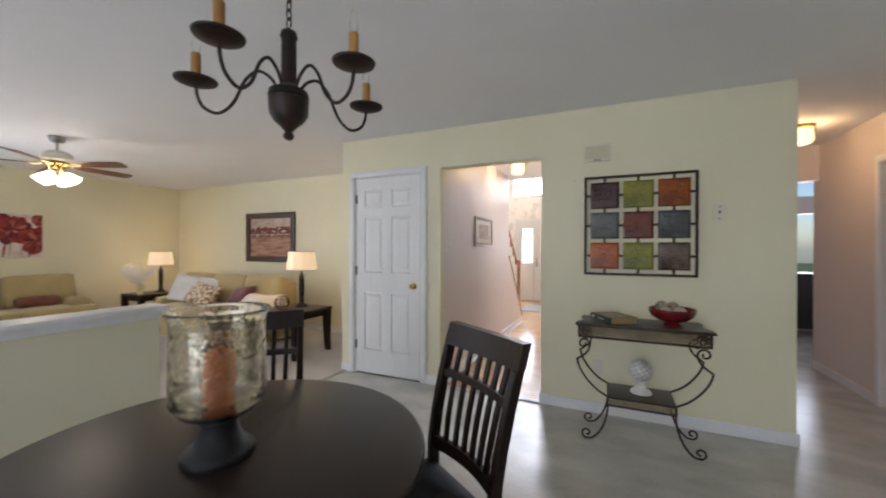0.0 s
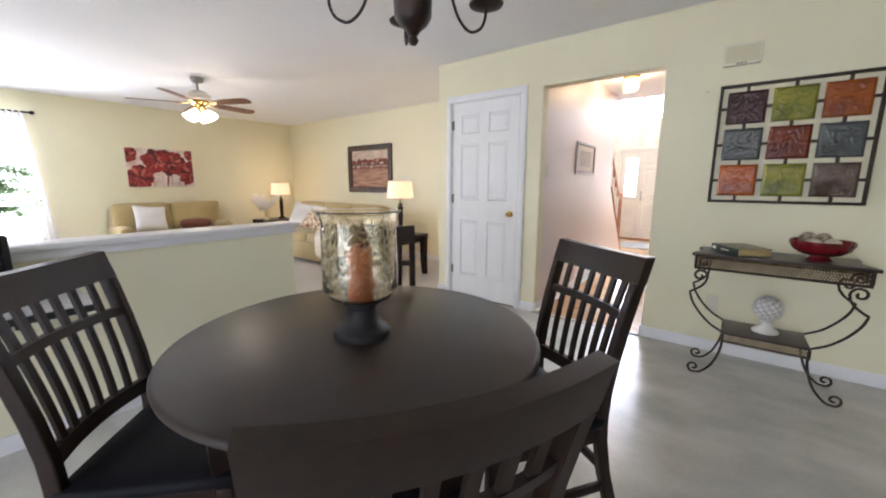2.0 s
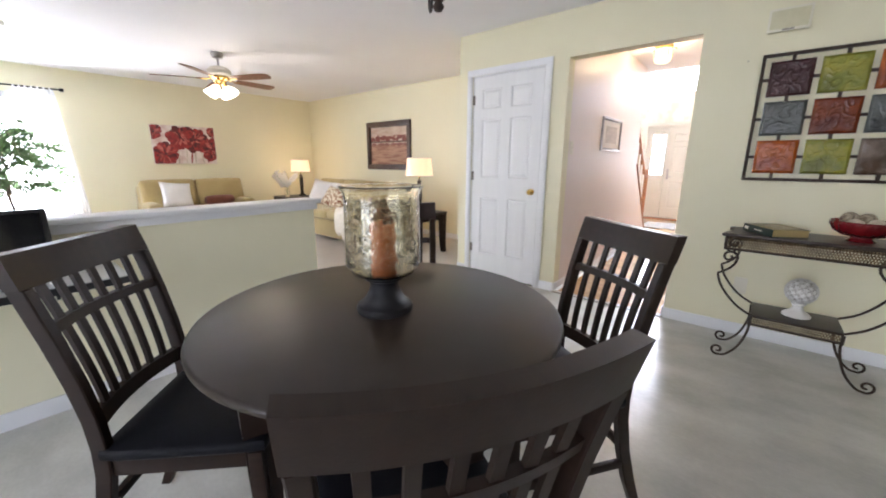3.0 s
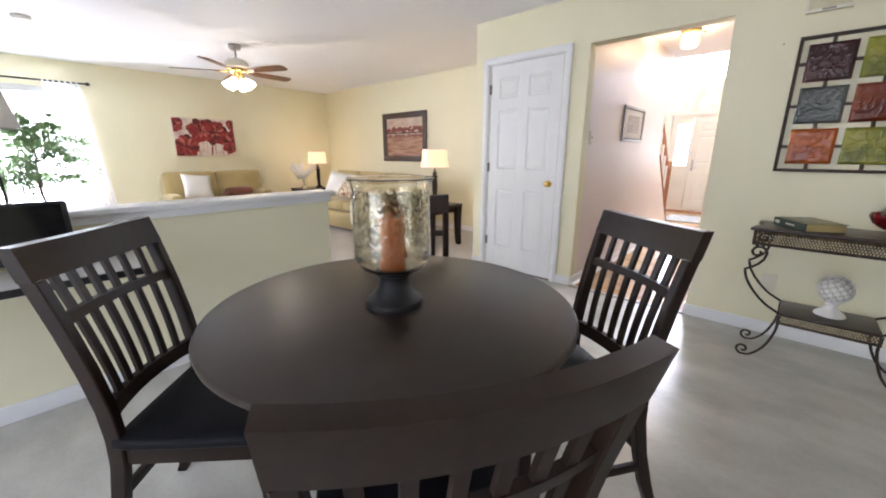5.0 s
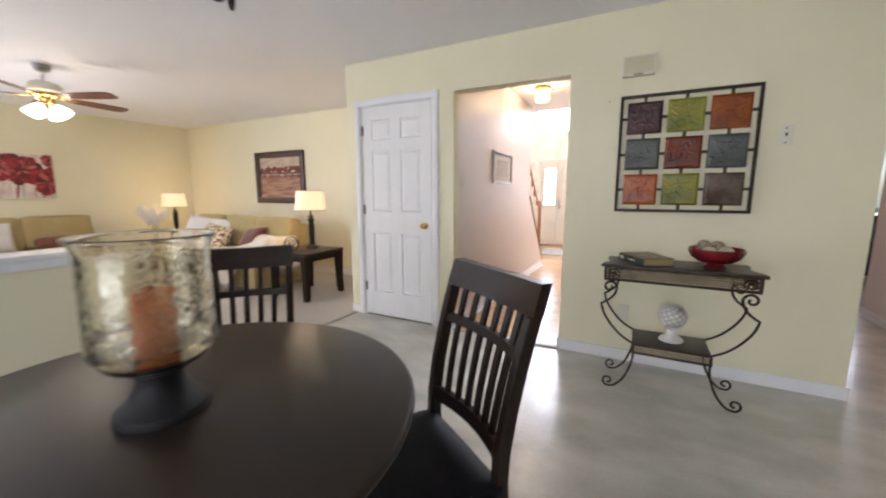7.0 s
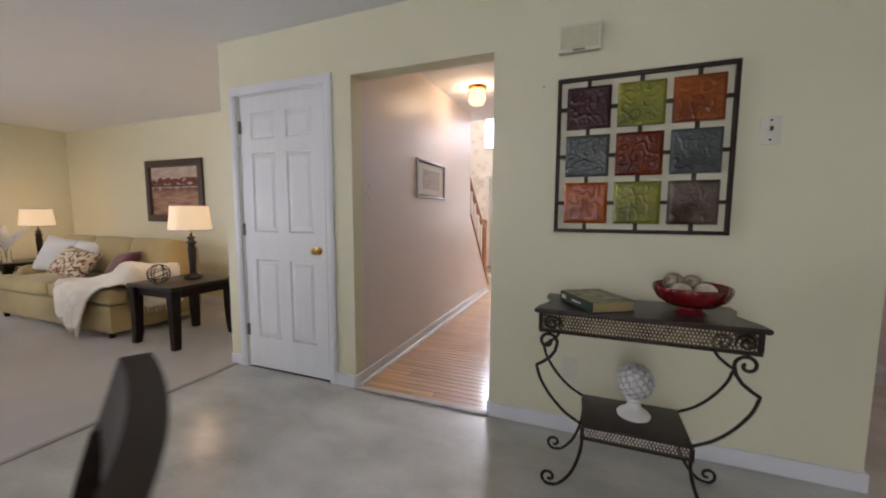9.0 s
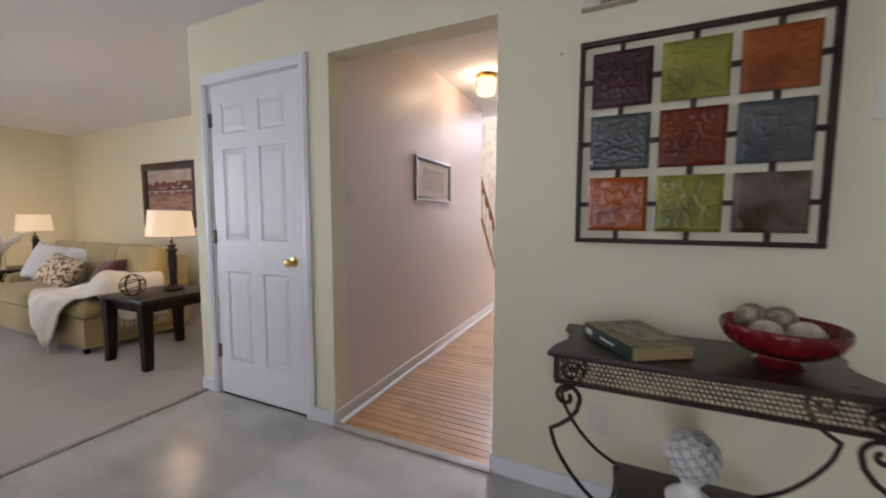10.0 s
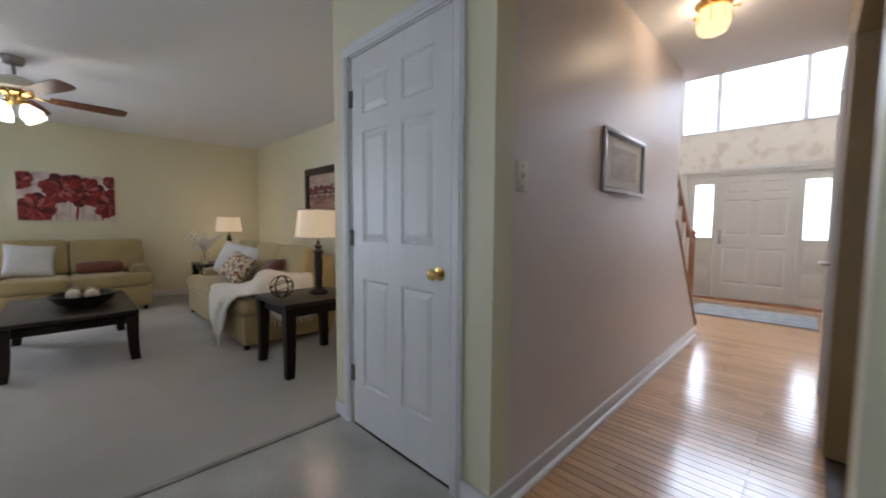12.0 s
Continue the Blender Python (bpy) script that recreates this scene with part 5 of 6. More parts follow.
# ---- living room ----
def sofa(name, label, L, n_back, n_seat, m):
    """A sofa L wide facing -y, its back at y = 0 and its front at y = -0.92."""
    so = thing(name, label, "sofa", m)
    a = 0.20
    part("base", soft(bmesh.new(), (0, -0.47, 0.183), (L - 0.04, 0.86, 0.275), 0.025, 3), M_SOFA, so)
    part("back_frame", soft(bmesh.new(), (0, -0.10, 0.46), (L - 0.04, 0.20, 0.72), 0.05, 3, m=None), M_SOFA, so)
    for s in (-1, 1):
        arm = part("arm", soft(bmesh.new(), (s * (L / 2 - a / 2), -0.37, 0.325), (a, 0.72, 0.47), 0.06, 4, 0.012), M_SOFA, so)
        part("piping", tube([(s * (L / 2 - a / 2) + 0.094 * math.cos(t_), -0.732, 0.475 + 0.085 * math.sin(t_)) for t_ in [math.pi * i / 12 for i in range(13)]], 0.005, 6), M_SOFA, arm)
    w = (L - 2 * a) / n_seat
    for i in range(n_seat):
        bm = soft(bmesh.new(), (-L / 2 + a + w * (i + 0.5), -0.53, 0.395), (w - 0.012, 0.76, 0.15), 0.045, 5, 0.016)
        x0, x1 = -L / 2 + a + w * i, -L / 2 + a + w * (i + 1)
        if i == 0:
            x0 -= a
            soft(bm, (x0 + 0.17, -0.82, 0.395), (0.34, 0.172, 0.148), 0.045, 5, 0.010)
        if i == n_seat - 1:
            x1 += a
            soft(bm, (x1 - 0.17, -0.82, 0.395), (0.34, 0.172, 0.148), 0.045, 5, 0.010)
        c = part("seat_cushion", bm, M_SOFA, so)
        part("piping", tube([(x0 + 0.03, -0.905, 0.455), (x1 - 0.03, -0.905, 0.455)], 0.005, 6), M_SOFA, c)
        part("piping", tube([(x0 + 0.03, -0.905, 0.335), (x1 - 0.03, -0.905, 0.335)], 0.005, 6), M_SOFA, c)
    w = (L - 0.06) / n_back
    for i in range(n_back):
        part("back_cushion", soft(bmesh.new(), (0, 0, 0), (w - 0.012, 0.20, 0.44), 0.038, 5, 0.010, m=pose(-L / 2 + 0.03 + w * (i + 0.5), -0.25, 0.675, -13)), M_SOFA, so)
    for sx in (-1, 1):
        for y in (-0.86, -0.08):
            part("foot", lathe([(0, 0), (0.022, 0), (0.032, 0.08), (0, 0.08)], 12, m=pose(sx * (L / 2 - 0.09), y, 0)), M_ESP, so)
    return so


sofa("sofa", "olive-gold two-seat sofa under the flower canvas", 1.56, 2, 2, pose(-7.50, 2.19, 0.006, 0, 0, 90))
sofa("sofa", "olive-gold long sofa with cushions and a cream throw", 2.16, 3, 2, pose(-5.00, 4.14, 0.006))


def cushion(w, h, t, mat, label, m, flange=False):
    return single("cushion", pillow(w, h, t, m=None), mat, label, "cushion", m, "loose cushions on the sofas", sharp=70)


cushion(0.44, 0.42, 0.15, M_WHITECLOTH, "white cotton square cushion leaning on the sofa", pose(-7.02, 1.86, 0.675, -24, 6, 96))
bm = lathe([(0, -0.23), (0.05, -0.225), (0.075, -0.19), (0.082, 0), (0.075, 0.19), (0.05, 0.225), (0, 0.23)], 20)
single("bolster", bm, M_RUSTCLOTH, "rust-brown bolster cushion on the sofa", "cushion", pose(-7.00, 2.47, 0.560, 90, 0, 4), "loose cushions on the sofas")
cushion(0.46, 0.44, 0.15, M_WHITECLOTH, "white cotton square cushion at the sofa end", pose(-5.74, 3.68, 0.680, -26, 10, 26))
cushion(0.50, 0.38, 0.14, M_WHITECLOTH, "pale cream cushion behind the floral one", pose(-5.38, 3.79, 0.680, -26, 3, 8))
cushion(0.52, 0.36, 0.16, M_FLORAL, "cream cushion with red floral print", pose(-5.18, 3.56, 0.625, -36, 10, 6))
cushion(0.46, 0.34, 0.15, M_MAROON, "maroon velvet cushion on the sofa", pose(-4.54, 3.69, 0.615, -34, -6, -6))

# knitted throw over the sofa's end
def smooth(v):
    v = max(0.0, min(1.0, v))
    return v * v * (3 - 2 * v)


def throw_point(s, t_):
    """A point of the throw: s across it, t_ from the sofa's back to the hem near the floor."""
    left = -4.40 - 0.29 * smooth(t_ * 1.5)
    wrap = 0.34 * (1 - smooth((t_ - 0.30) / 0.22))
    right = -3.955 - 0.31 * smooth((t_ - 0.42) / 0.50)
    along = left + (right + wrap - left) * s
    x, over = min(along, right), max(0.0, along - right)
    ruck = 0.016 * math.sin(s * 15 + 5 * t_) + 0.060 * noise.noise(Vector((s * 3.2, t_ * 4.5, 1.0))) + 0.014 * noise.noise(Vector((s * 14, t_ * 17, 3.0)))
    flat_ = min(1.0, t_ / 0.58)
    y = 3.88 - (3.88 - 3.262) * flat_
    top = 0.500 + 0.085 * smooth((x + 4.27) / 0.14) * smooth((y - 3.34) / 0.14)
    loft = 0.055 * smooth(s * 4) * smooth((y - 3.28) / 0.2) + max(0.0, ruck)
    if t_ < 0.58:
        edge = 0.5 * min(0.05, over)
        return Vector((x + max(0.0, ruck) * smooth(over * 20) + edge, y, max(0.05, top + loft * (1 - smooth(over * 6)) - max(0.0, over - 0.02))))
    k = (t_ - 0.58) / 0.42
    drop = 0.28 + 0.17 * s + 0.025 * math.sin(s * 13)
    y = 3.262 - 0.062 * math.sin(min(1, k * 3.0) * math.pi / 2) - max(0.0, ruck) * 0.9
    return Vector((x, y, max(0.045, 0.506 + loft * (1 - k) - drop * k ** 1.2)))


bm = bmesh.new()
NS, NT = 44, 56
grid = [[bm.verts.new(throw_point(i / NS, j / NT)) for j in range(NT + 1)] for i in range(NS + 1)]
for i in range(NS):
    for j in range(NT):
        bm.faces.new((grid[i][j], grid[i + 1][j], grid[i + 1][j + 1], grid[i][j + 1]))
throw = thing("throw_blanket", "cream knitted throw draped over the sofa end", "blanket", pose(0.06, -0.04, 0))
cloth = part("cloth", bm, M_THROW, throw, sharp=180)
sol = cloth.modifiers.new("thickness", "SOLIDIFY")
sol.thickness, sol.offset = 0.020, 1
bm = bmesh.new()
rs = random.Random(3)
for i in range(70):
    p = throw_point(i / 69, 1.0)
    tube([p + Vector((0, 0, 0.012)), p + Vector((rs.uniform(-0.01, 0.01), -0.004, -rs.uniform(0.03, 0.05) * min(1.0, p.z / 0.08)))], 0.003, 4, bm)
for i in range(26):
    p = throw_point(1.0, 0.02 + 0.36 * i / 25)
    tube([p + Vector((0, 0, 0.01)), p + Vector((0.006, rs.uniform(-0.01, 0.01), -rs.uniform(0.05, 0.08)))], 0.003, 4, bm)
tagged(part("fringe", bm, M_THROW, throw), kind="stuff")


def side_table(name, label, w, d, h, m, over=0.045, leg=0.082, group=""):
    tb = thing(name, label, "table", m, group)
    part("tabletop", cube(-w / 2, w / 2, -d / 2, d / 2, h - 0.032, h, 0.006), M_ESPTOP, tb)
    part("apron", cube(-w / 2 + over, w / 2 - over, -d / 2 + over, d / 2 - over, h - 0.11, h - 0.033, 0.003), M_ESP, tb)
    for sx in (-1, 1):
        for sy in (-1, 1):
            bm = bmesh.new()
            rings = []
            for z, r, o in ((h - 0.034, leg / 2, 0.0), (h * 0.55, leg * 0.44, 0.0), (h * 0.18, leg * 0.40, 0.004), (0.0, leg * 0.36, 0.012)):
                cx, cy = sx * (w / 2 - over + o), sy * (d / 2 - over + o)
                rings.append([bm.verts.new((cx + a1 * r, cy + b1 * r, z)) for a1, b1 in ((-1, -1), (1, -1), (1, 1), (-1, 1))])
            for p, q in zip(rings, rings[1:]):
                for i in range(4):
                    bm.faces.new((p[i], p[(i + 1) % 4], q[(i + 1) % 4], q[i]))
            bm.faces.new(rings[0])
            bm.faces.new(rings[-1])
            bmesh.ops.bevel(bm, geom=bm.edges[:], offset=0.004, segments=1, affect="EDGES")
            part("leg", bm, M_ESP, tb)
    return tb


side_table("end_table", "dark espresso square end table at the sofa end", 0.60, 0.62, 0.555, pose(-3.385, 3.565, 0.006), group="end tables")
side_table("end_table", "dark espresso square end table in the room corner", 0.56, 0.60, 0.53, pose(-6.95, 3.82, 0.006), group="end tables")
side_table("coffee_table", "long dark espresso coffee table on the carpet", 1.24, 0.80, 0.415, pose(-5.01, 2.18, 0.006), leg=0.085)


def table_lamp(m, label):
    tl = thing("table_lamp", label, "table lamp", m, "table lamps")
    part("base", lathe([(0, 0), (0.075, 0), (0.078, 0.010), (0.070, 0.022), (0.050, 0.030), (0.034, 0.044), (0.026, 0.060), (0.034, 0.070), (0.030, 0.082), (0.028, 0.10), (0.034, 0.20), (0.036, 0.27), (0.030, 0.32),
                         (0.034, 0.335), (0.044, 0.345), (0.044, 0.355), (0.030, 0.362), (0.022, 0.38), (0.034, 0.39), (0.038, 0.40), (0.014, 0.41), (0.010, 0.44), (0, 0.44)], 28), M_LAMPBODY, tl, "black turned lamp base")
    part("socket", lathe([(0, 0.44), (0.012, 0.44), (0.014, 0.49), (0, 0.49)], 12), M_BRASS, tl)
    prof = [(0.182, 0.468), (0.156, 0.698), (0.154, 0.698), (0.180, 0.468)]
    bm = bmesh.new()
    n_ = 56
    rings = [[bm.verts.new((r * math.cos(2 * math.pi * i / n_), r * math.sin(2 * math.pi * i / n_), z)) for i in range(n_)] for r, z in prof]
    for p, q in zip(rings, rings[1:] + rings[:1]):
        for i in range(n_):
            bm.faces.new((p[i], p[(i + 1) % n_], q[(i + 1) % n_], q[i]))
    s = part("shade", bm, M_SHADE, tl, "lit cream fabric shade")
    s.visible_shadow = False
    for r, z in ((0.1815, 0.469), (0.1565, 0.697)):
        part("shade_trim", tube([(r * math.cos(2 * math.pi * i / 40), r * math.sin(2 * math.pi * i / 40), z) for i in range(40)], 0.004, 6, closed=True), M_GREYSHADE, tl)
    return tl


table_lamp(pose(-3.40, 3.67, 0.561), "lit table lamp with black turned base and cream shade")
table_lamp(pose(-6.95, 3.98, 0.536), "lit table lamp with cream shade in the corner")
lamp("table_lamp_light", "POINT", pose(-3.40, 3.67, 1.13), 5.0, WARM, 0.05)
lamp("table_lamp_light", "POINT", pose(-6.95, 3.98, 1.10), 5.0, WARM, 0.05)
lamp("hall_lamp_light", "POINT", pose(-0.917, 4.89, H - 0.10), 8, (1.0, 0.72, 0.42), 0.03)
lamp("corridor_lamp_light", "POINT", pose(1.779, 4.54, H - 0.10), 6.5, (1.0, 0.60, 0.26), 0.03)

# vase with white orchids on the corner table
vase = thing("flower_vase", "clear glass vase with white orchid blossoms", "vase", pose(-6.86, 3.62, 0.536))
part("vase", lathe([(0, 0), (0.045, 0), (0.05, 0.01), (0.042, 0.08), (0.05, 0.17), (0.047, 0.17), (0.038, 0.08), (0.044, 0.012), (0, 0.010)], 24), M_BULB, vase, "clear glass vase")
rs = random.Random(11)
for k in range(4):
    a_ = 1.3 * k + 0.4
    st = curve_points([(0, 0, 0.02), (0.02 * math.cos(a_), 0.02 * math.sin(a_), 0.18), (0.10 * math.cos(a_), 0.10 * math.sin(a_), 0.32), (0.20 * math.cos(a_), 0.20 * math.sin(a_), 0.36 + 0.03 * k)], 6)
    stem = part("stem", tube(st, 0.003, 5), M_LEAF, vase, "thin green stem")
    for p in st[9::2]:
        bm = bmesh.new()
        t_ = rs.uniform(0, 6)
        for i in range(5):
            b2 = t_ + 2 * math.pi * i / 5
            d = Vector((math.cos(b2), math.sin(b2) * 0.6, math.sin(b2) * 0.8))
            n2 = Vector((-math.sin(b2), math.cos(b2) * 0.6, math.cos(b2) * 0.8))
            c = Vector(p)
            vs = [bm.verts.new(q) for q in (c, c + d * 0.042 + n2 * 0.042, c + d * 0.082 + n2 * 0.036, c + d * 0.100 + Vector((0, 0, 0.006)), c + d * 0.082 - n2 * 0.036, c + d * 0.042 - n2 * 0.042)]
            bm.faces.new(vs)
        part("blossom", bm, M_ORCHID, stem, "white orchid blossom")

orb = thing("wire_orb", "dark bronze open wire orb ornament", "ornament", pose(-3.40, 3.36, 0.561 + 0.086))
for rx, rz in ((90, 10), (90, 70), (90, 125), (25, 40), (-30, 100)):
    part("ring", tube([(0.085 * math.cos(2 * math.pi * i / 36), 0.085 * math.sin(2 * math.pi * i / 36), 0) for i in range(36)], 0.0042, 6, closed=True, m=pose(0, 0, 0, rx, 0, rz)), M_IRON, orb)

tray = thing("decor_bowl", "dark wooden bowl holding woven balls", "bowl", pose(-4.93, 2.26, 0.421))
part("bowl", lathe([(0, 0), (0.10, 0), (0.17, 0.03), (0.22, 0.09), (0.225, 0.10), (0.215, 0.10), (0.16, 0.045), (0.08, 0.02), (0, 0.018)], 36), M_LAMPBODY, tray)
for x, y, r, mt, lb in ((-5.01, 2.21, 0.055, M_BALL1, "grey woven ball in the dark bowl"), (-4.89, 2.20, 0.052, M_BALL2, "cream woven ball in the dark bowl"),
                        (-4.94, 2.32, 0.058, M_BALL1, "brown woven ball in the dark bowl"), (-4.84, 2.31, 0.050, M_BALL2, "pale woven ball in the dark bowl")):
    ball("decorative_ball", lb, r, mt, pose(x, y, 0.520, 20, x * 90, y * 200))["group"] = "balls on the coffee table"

# ceiling fan
FXC, FYC = -5.00, 1.94
fan = thing("ceiling_fan", "five-blade walnut ceiling fan with lit frosted shades", "ceiling fan", pose(FXC, FYC, 0))
part("canopy", lathe([(0, H), (0.068, H), (0.070, H - 0.02), (0.055, H - 0.055), (0.02, H - 0.065), (0, H - 0.065)], 28), M_SILVER, fan)
part("downrod", tube([(0, 0, H - 0.06), (0, 0, 2.29)], 0.012, 12), M_SILVER, fan)
part("motor", lathe([(0, 2.295), (0.05, 2.293), (0.095, 2.275), (0.125, 2.25), (0.130, 2.225), (0.128, 2.20), (0.105, 2.18), (0, 2.178)], 36), M_FANBODY, fan, "cream enamel motor housing")
part("brass_band", lathe([(0.10, 2.180), (0.108, 2.178), (0.104, 2.150), (0.07, 2.135), (0.055, 2.10), (0.06, 2.085), (0.0, 2.08)], 32), M_BRASS, fan, "polished brass switch housing")
for k in range(5):
    a_ = 25 + 72 * k
    tm = Matrix.Rotation(radians(a_), 4, "Z")
    iron = part("blade_iron", tube(curve_points([(0.09, 0, 2.165), (0.14, 0, 2.150), (0.19, 0.012, 2.148), (0.24, 0, 2.150)], 5), 0.008, 6, m=tm), M_BRASS, fan)
    bm = bmesh.new()
    prof = [(0.19, 0.045), (0.26, 0.058), (0.45, 0.066), (0.62, 0.068), (0.67, 0.060), (0.69, 0.035)]
    lo, hi = [], []
    for x, hw in prof:
        for sgn in (-1, 1):
            tilt = -sgn * hw * math.tan(radians(11))
            lo.append(bm.verts.new((x, sgn * hw, 2.150 + tilt)))
            hi.append(bm.verts.new((x, sgn * hw, 2.157 + tilt)))
    for i in range(len(prof) - 1):
        p = 2 * i
        bm.faces.new((lo[p], lo[p + 1], lo[p + 3], lo[p + 2]))
        bm.faces.new((hi[p], hi[p + 2], hi[p + 3], hi[p + 1]))
        bm.faces.new((lo[p], lo[p + 2], hi[p + 2], hi[p]))
        bm.faces.new((lo[p + 1], hi[p + 1], hi[p + 3], lo[p + 3]))
    bm.faces.new((lo[0], hi[0], hi[1], lo[1]))
    bm.faces.new((lo[-2], lo[-1], hi[-1], hi[-2]))
    bmesh.ops.transform(bm, matrix=tm, verts=bm.verts)
    part("blade", bm, M_BLADE, iron, "walnut-stained fan blade")
for k in range(4):
    tm = pose(0, 0, 2.085, 0, 0, 40 + 90 * k) @ Matrix.Translation((0.06, 0, 0)) @ Matrix.Rotation(radians(-38), 4, "Y")
    arm = part("light_arm", lathe([(0, 0.01), (0.018, 0.0), (0.022, -0.03), (0, -0.03)], 14, m=tm), M_BRASS, fan)
    sh = part("shade", lathe([(0.022, -0.028), (0.034, -0.045), (0.048, -0.075), (0.066, -0.115), (0.072, -0.13), (0.069, -0.13), (0.060, -0.112), (0.0, -0.09)], 28, m=tm, wave=0.04, waves=9), M_FROST, arm, "lit frosted glass tulip shade")
    sh.visible_shadow = False
lamp("fan_light", "POINT", pose(FXC, FYC, 1.97), 7, (1.0, 0.84, 0.62), 0.09)

det = thing("smoke_detector", "white round smoke detector on the ceiling", "smoke detector", pose(-5.43, 0.24, H))
part("body", lathe([(0, 0), (0.07, 0), (0.072, -0.02), (0.06, -0.038), (0, -0.042)], 28), M_WHITEPL, det)

# window dressing and ficus
rod = thing("curtain_rod", "black metal curtain rod with round finials", "curtain rod", pose(XW + 0.085, 0, 2.147))
part("rod", tube([(0, -1.35, 0), (0, 0.82, 0)], 0.011, 10), M_ROD, rod)
for y in (-1.35, 0.82):
    part("finial", lathe([(0, -0.03), (0.018, -0.022), (0.026, 0), (0.018, 0.022), (0, 0.03)], 14, m=pose(0, y, 0, 90)), M_ROD, rod)
for y in (-1.25, 0.74):
    part("bracket", tube([(0, y, 0), (-0.085, y, 0)], 0.006, 8), M_ROD, rod)


def curtain(y_a, y_b, y_c, y_d, seed, label):
    """A sheer panel from the rod (y_a to y_b) to near the floor (y_c to y_d)."""
    bm = bmesh.new()
    n_, mz = 90, 16
    g = []
    for i in range(n_ + 1):
        u = i / n_
        row = []
        for j in range(mz + 1):
            v = j / mz
            y = (y_a + (y_b - y_a) * u) * (1 - v) + (y_c + (y_d - y_c) * u) * v
            x = XW + 0.085 + (0.018 + 0.022 * v) * math.sin(u * 44 + seed + 0.6 * math.sin(v * 3 + u * 5))
            row.append(bm.verts.new((x, y, 2.157 - v * 2.12)))
        g.append(row)
    for i in range(n_):
        for j in range(mz):
            bm.faces.new((g[i][j], g[i + 1][j], g[i + 1][j + 1], g[i][j + 1]))
    return single("sheer_curtain", bm, M_SHEER, label, "curtain", group="curtains", sharp=180)


curtain(0.36, 0.74, 0.42, 0.90, 0.0, "white sheer curtain hanging at the window")
curtain(-1.32, -0.85, -1.40, -0.90, 2.0, "white sheer curtain hanging at the window")

tree = thing("ficus_tree", "potted ficus tree with braided trunk before the window", "plant", pose(-6.75, 0.10, 0.006))
part("pot", lathe([(0, 0), (0.13, 0), (0.16, 0.14), (0.17, 0.28), (0.175, 0.30), (0.155, 0.30), (0.15, 0.26), (0, 0.26)], 28), M_POT, tree, "brown woven pot")
rs = random.Random(21)
part("trunk", tube(curve_points([(0, 0, 0.25), (0.015, 0.02, 0.5), (-0.015, -0.01, 0.8), (0.01, 0.015, 1.1), (0, 0.03, 1.4), (0.01, 0.03, 1.6)], 5), [0.02 - 0.014 * i / 25 for i in range(26)], 8), M_BARK, tree)
bm_l, bm_b = bmesh.new(), bmesh.new()
for k in range(80):
    z0_ = rs.uniform(0.72, 1.58)
    a_ = rs.uniform(0, 2 * math.pi)
    ln = rs.uniform(0.25, 0.62) * (1.0 if z0_ < 1.35 else 0.6)
    p0 = Vector((0, 0.02, z0_))
    p1 = p0 + Vector((math.cos(a_) * ln * 0.6, math.sin(a_) * ln * 0.6, ln * 0.35))
    p2 = p0 + Vector((math.cos(a_) * ln, math.sin(a_) * ln, ln * rs.uniform(-0.3, 0.45)))
    cp = curve_points([p0, p1, p2], 7)
    tube(cp, [0.006 - 0.0045 * i / (len(cp) - 1) for i in range(len(cp))], 5, bm_b)
    for p in cp[3:]:
        for q in range(5):
            d = Vector((rs.uniform(-1, 1), rs.uniform(-1, 1), rs.uniform(-0.9, 0.3))).normalized()
            up = Vector((rs.uniform(-0.5, 0.5), rs.uniform(-0.5, 0.5), 1)).normalized()
            sd = d.cross(up).normalized()
            up = sd.cross(d)
            l_, w_ = rs.uniform(0.038, 0.066), rs.uniform(0.011, 0.017)
            s0 = Vector(p) + d * 0.01
            vs = [bm_l.verts.new(v) for v in (s0, s0 + d * l_ * 0.45 + sd * w_ + up * 0.004, s0 + d * l_ - up * 0.008, s0 + d * l_ * 0.45 - sd * w_ + up * 0.004, s0 + d * l_ * 0.45 - up * 0.004)]
            for f in ((0, 4, 1), (1, 4, 2), (2, 4, 3), (3, 4, 0)):
                bm_l.faces.new([vs[n_] for n_ in f])
part("branch", bm_b, M_BARK, tree)
tagged(part("leaves", bm_l, M_LEAF, tree, "many small green leaves"), kind="stuff")

# floor lamp by the window
fl = thing("floor_lamp", "unlit floor lamp with a pale grey shade", "floor lamp", pose(-5.0, -0.15, 0.006))
part("base", lathe([(0, 0), (0.14, 0), (0.14, 0.015), (0.03, 0.03), (0, 0.03)], 28), M_ROD, fl)
part("pole", tube([(0, 0, 0.02), (0, 0, 1.52)], 0.011, 10), M_ROD, fl)
part("shade", lathe([(0.21, 1.405), (0.14, 1.76), (0.138, 1.76), (0.208, 1.405), (0.21, 1.405)], 40), M_GREYSHADE, fl, "pale grey fabric shade")

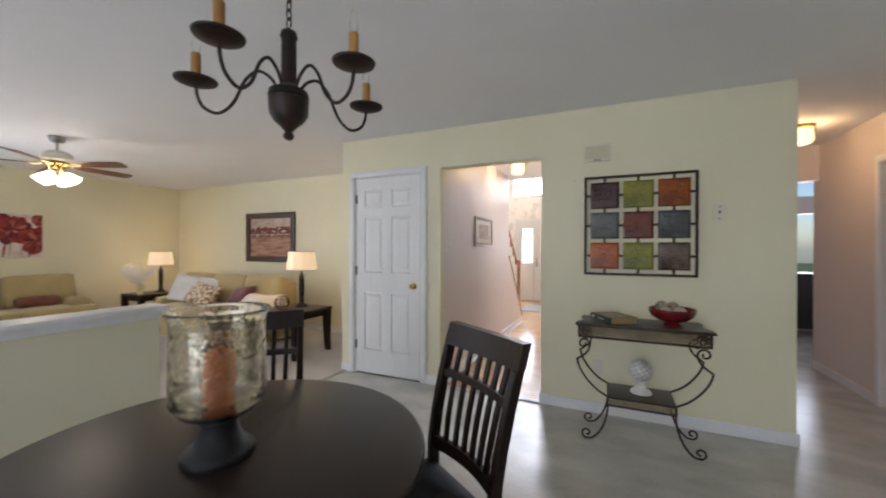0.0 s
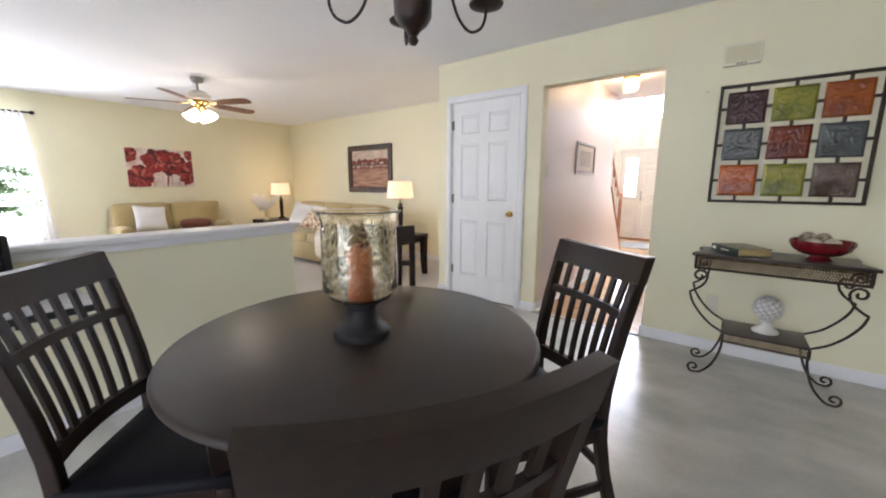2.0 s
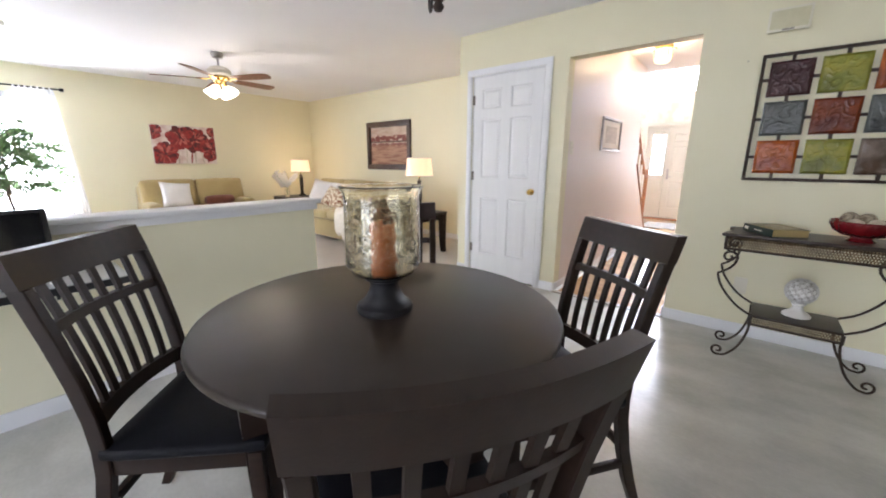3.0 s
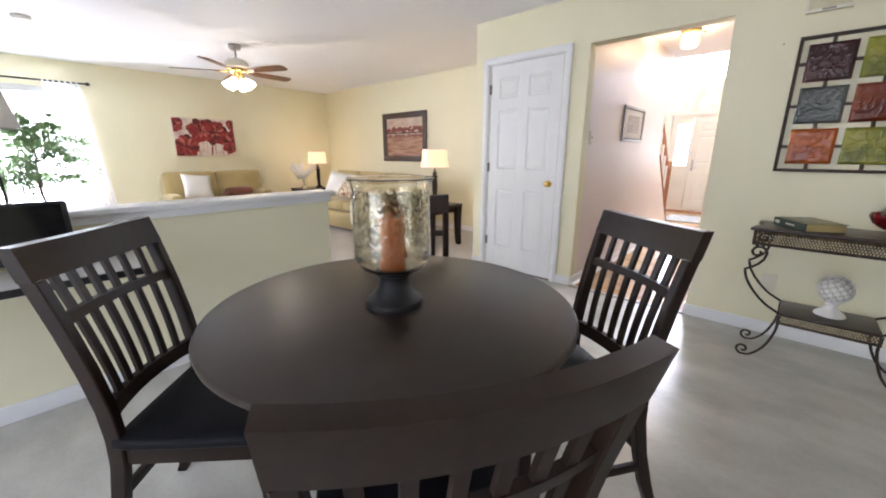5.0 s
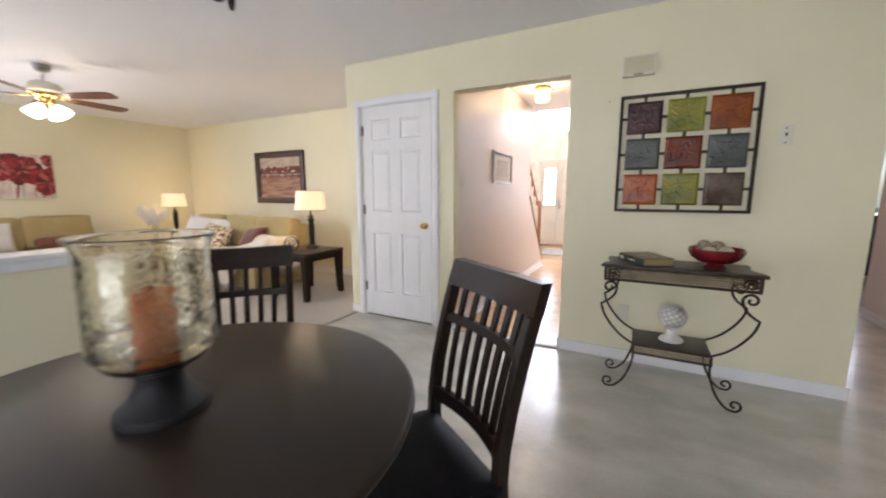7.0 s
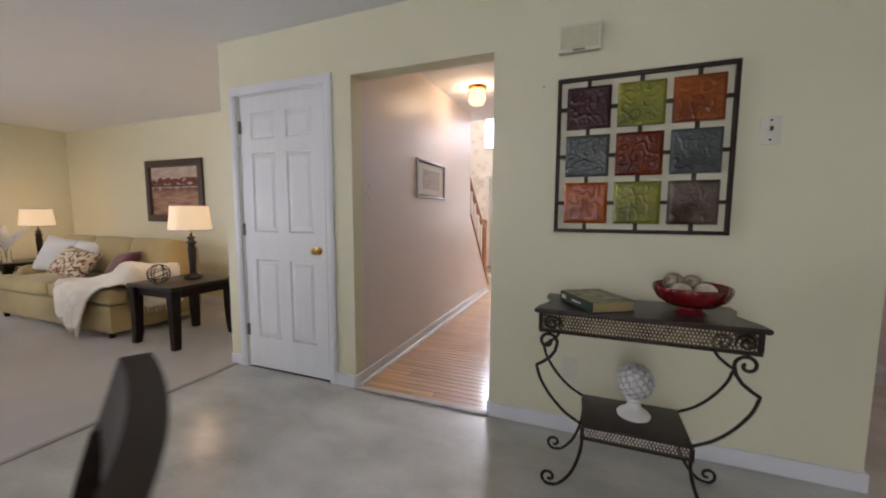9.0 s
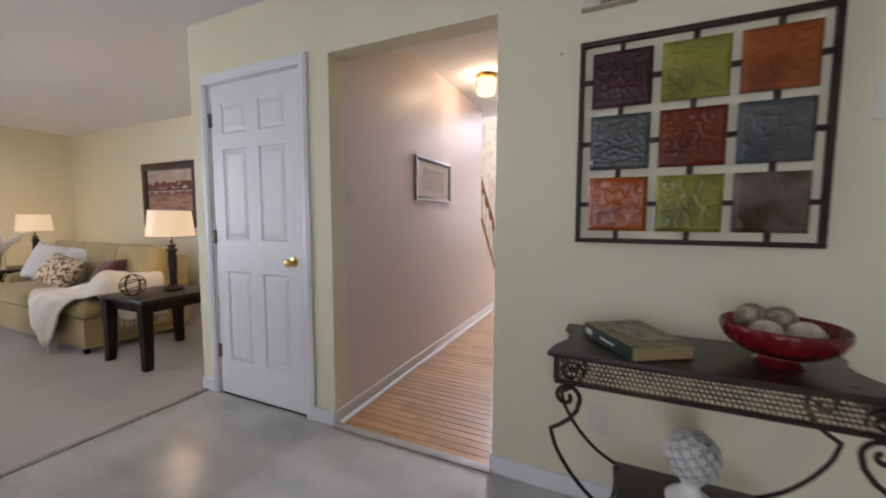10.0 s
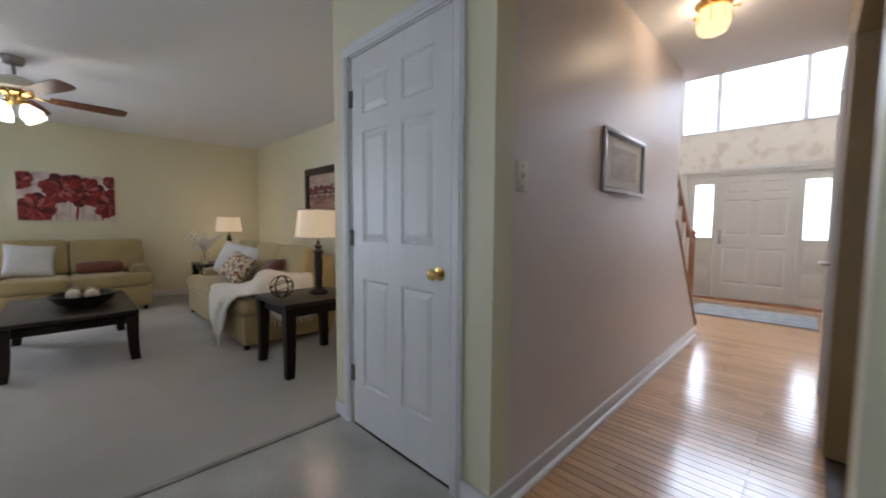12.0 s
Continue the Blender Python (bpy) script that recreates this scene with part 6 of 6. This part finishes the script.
# low desk with a dark screen against the half wall
desk = thing("narrow_desk", "narrow wall-hung desk with black edge, top coloured pale as by window reflection", "desk", pose(-2.165, -0.45, -0.035))
# the top's paleness is the window's reflection, held in its colour
part("desktop", cube(-0.185, 0.175, -0.77, 0.77, 0.722, 0.745, 0.003), M_DESKGLARE, desk, "glossy desktop coloured pale as by window reflection")
part("edge_band", cube(0.1755, 0.187, -0.77, 0.77, 0.716, 0.7465, 0.002), M_BLACK, desk, "black edge band")
for y in (-0.60, 0.0, 0.55):
    part("bracket", tube([(-0.198, y, 0.60), (-0.19, y, 0.715), (0.10, y, 0.715)], 0.007, 8), M_BLACK, desk)
tv = thing("flat_screen", "black flat screen standing on the narrow desk", "television", pose(-2.215, -0.335, 0.710, 0, 0, 0))
part("panel", cube(-0.02, 0.02, -0.45, 0.45, 0.045, 0.300, 0.006), M_BLACK, tv)
part("screen", cube(0.0205, 0.022, -0.43, 0.43, 0.065, 0.286), M_SCREEN, tv, "dark glossy screen")
part("stand", soft(bmesh.new(), (0, 0, 0.008), (0.14, 0.34, 0.014), 0.005, 2), M_BLACK, tv)
part("neck", cube(-0.012, 0.012, -0.05, 0.05, 0.012, 0.06, 0.003), M_BLACK, tv)

# ---- hardwood strips of the hall and foyer ----
SW = 0.0572
rs = random.Random(8)
shared = {}
count, y = 0, WY + 0.022
rows_made = []
while y < 9.39:
    x_hi = -0.34 if y < 5.88 else FX1
    x_lo = -1.295 if y < 6.85 else FX0
    cut = x_lo + rs.choice([0.25, 0.4, 0.55, 0.7])
    rows_made.append((y, x_lo, cut, x_hi))
    y += SW
for y, x_lo, cut, x_hi in rows_made:
    for p, q in ((x_lo, cut), (cut, x_hi)):
        ln = round(q - p, 3)
        if ln not in shared:
            bm = cube(0, ln - 0.0012, 0, SW - 0.0022, -0.012, 0.0, 0.0)
            for v in bm.verts:
                if v.co.z > -0.001:
                    v.co.x += 0.0008 if v.co.x < ln / 2 else -0.0008
                    v.co.y += 0.0009 if v.co.y < SW / 2 else -0.0009
            shared[ln] = finish(bm, "floorboard", M_OAK)
        ob = new("floorboard", shared[ln])
        ob.parent = hall_floor
        ob.location = (p, y, rs.uniform(-0.0003, 0.0003))
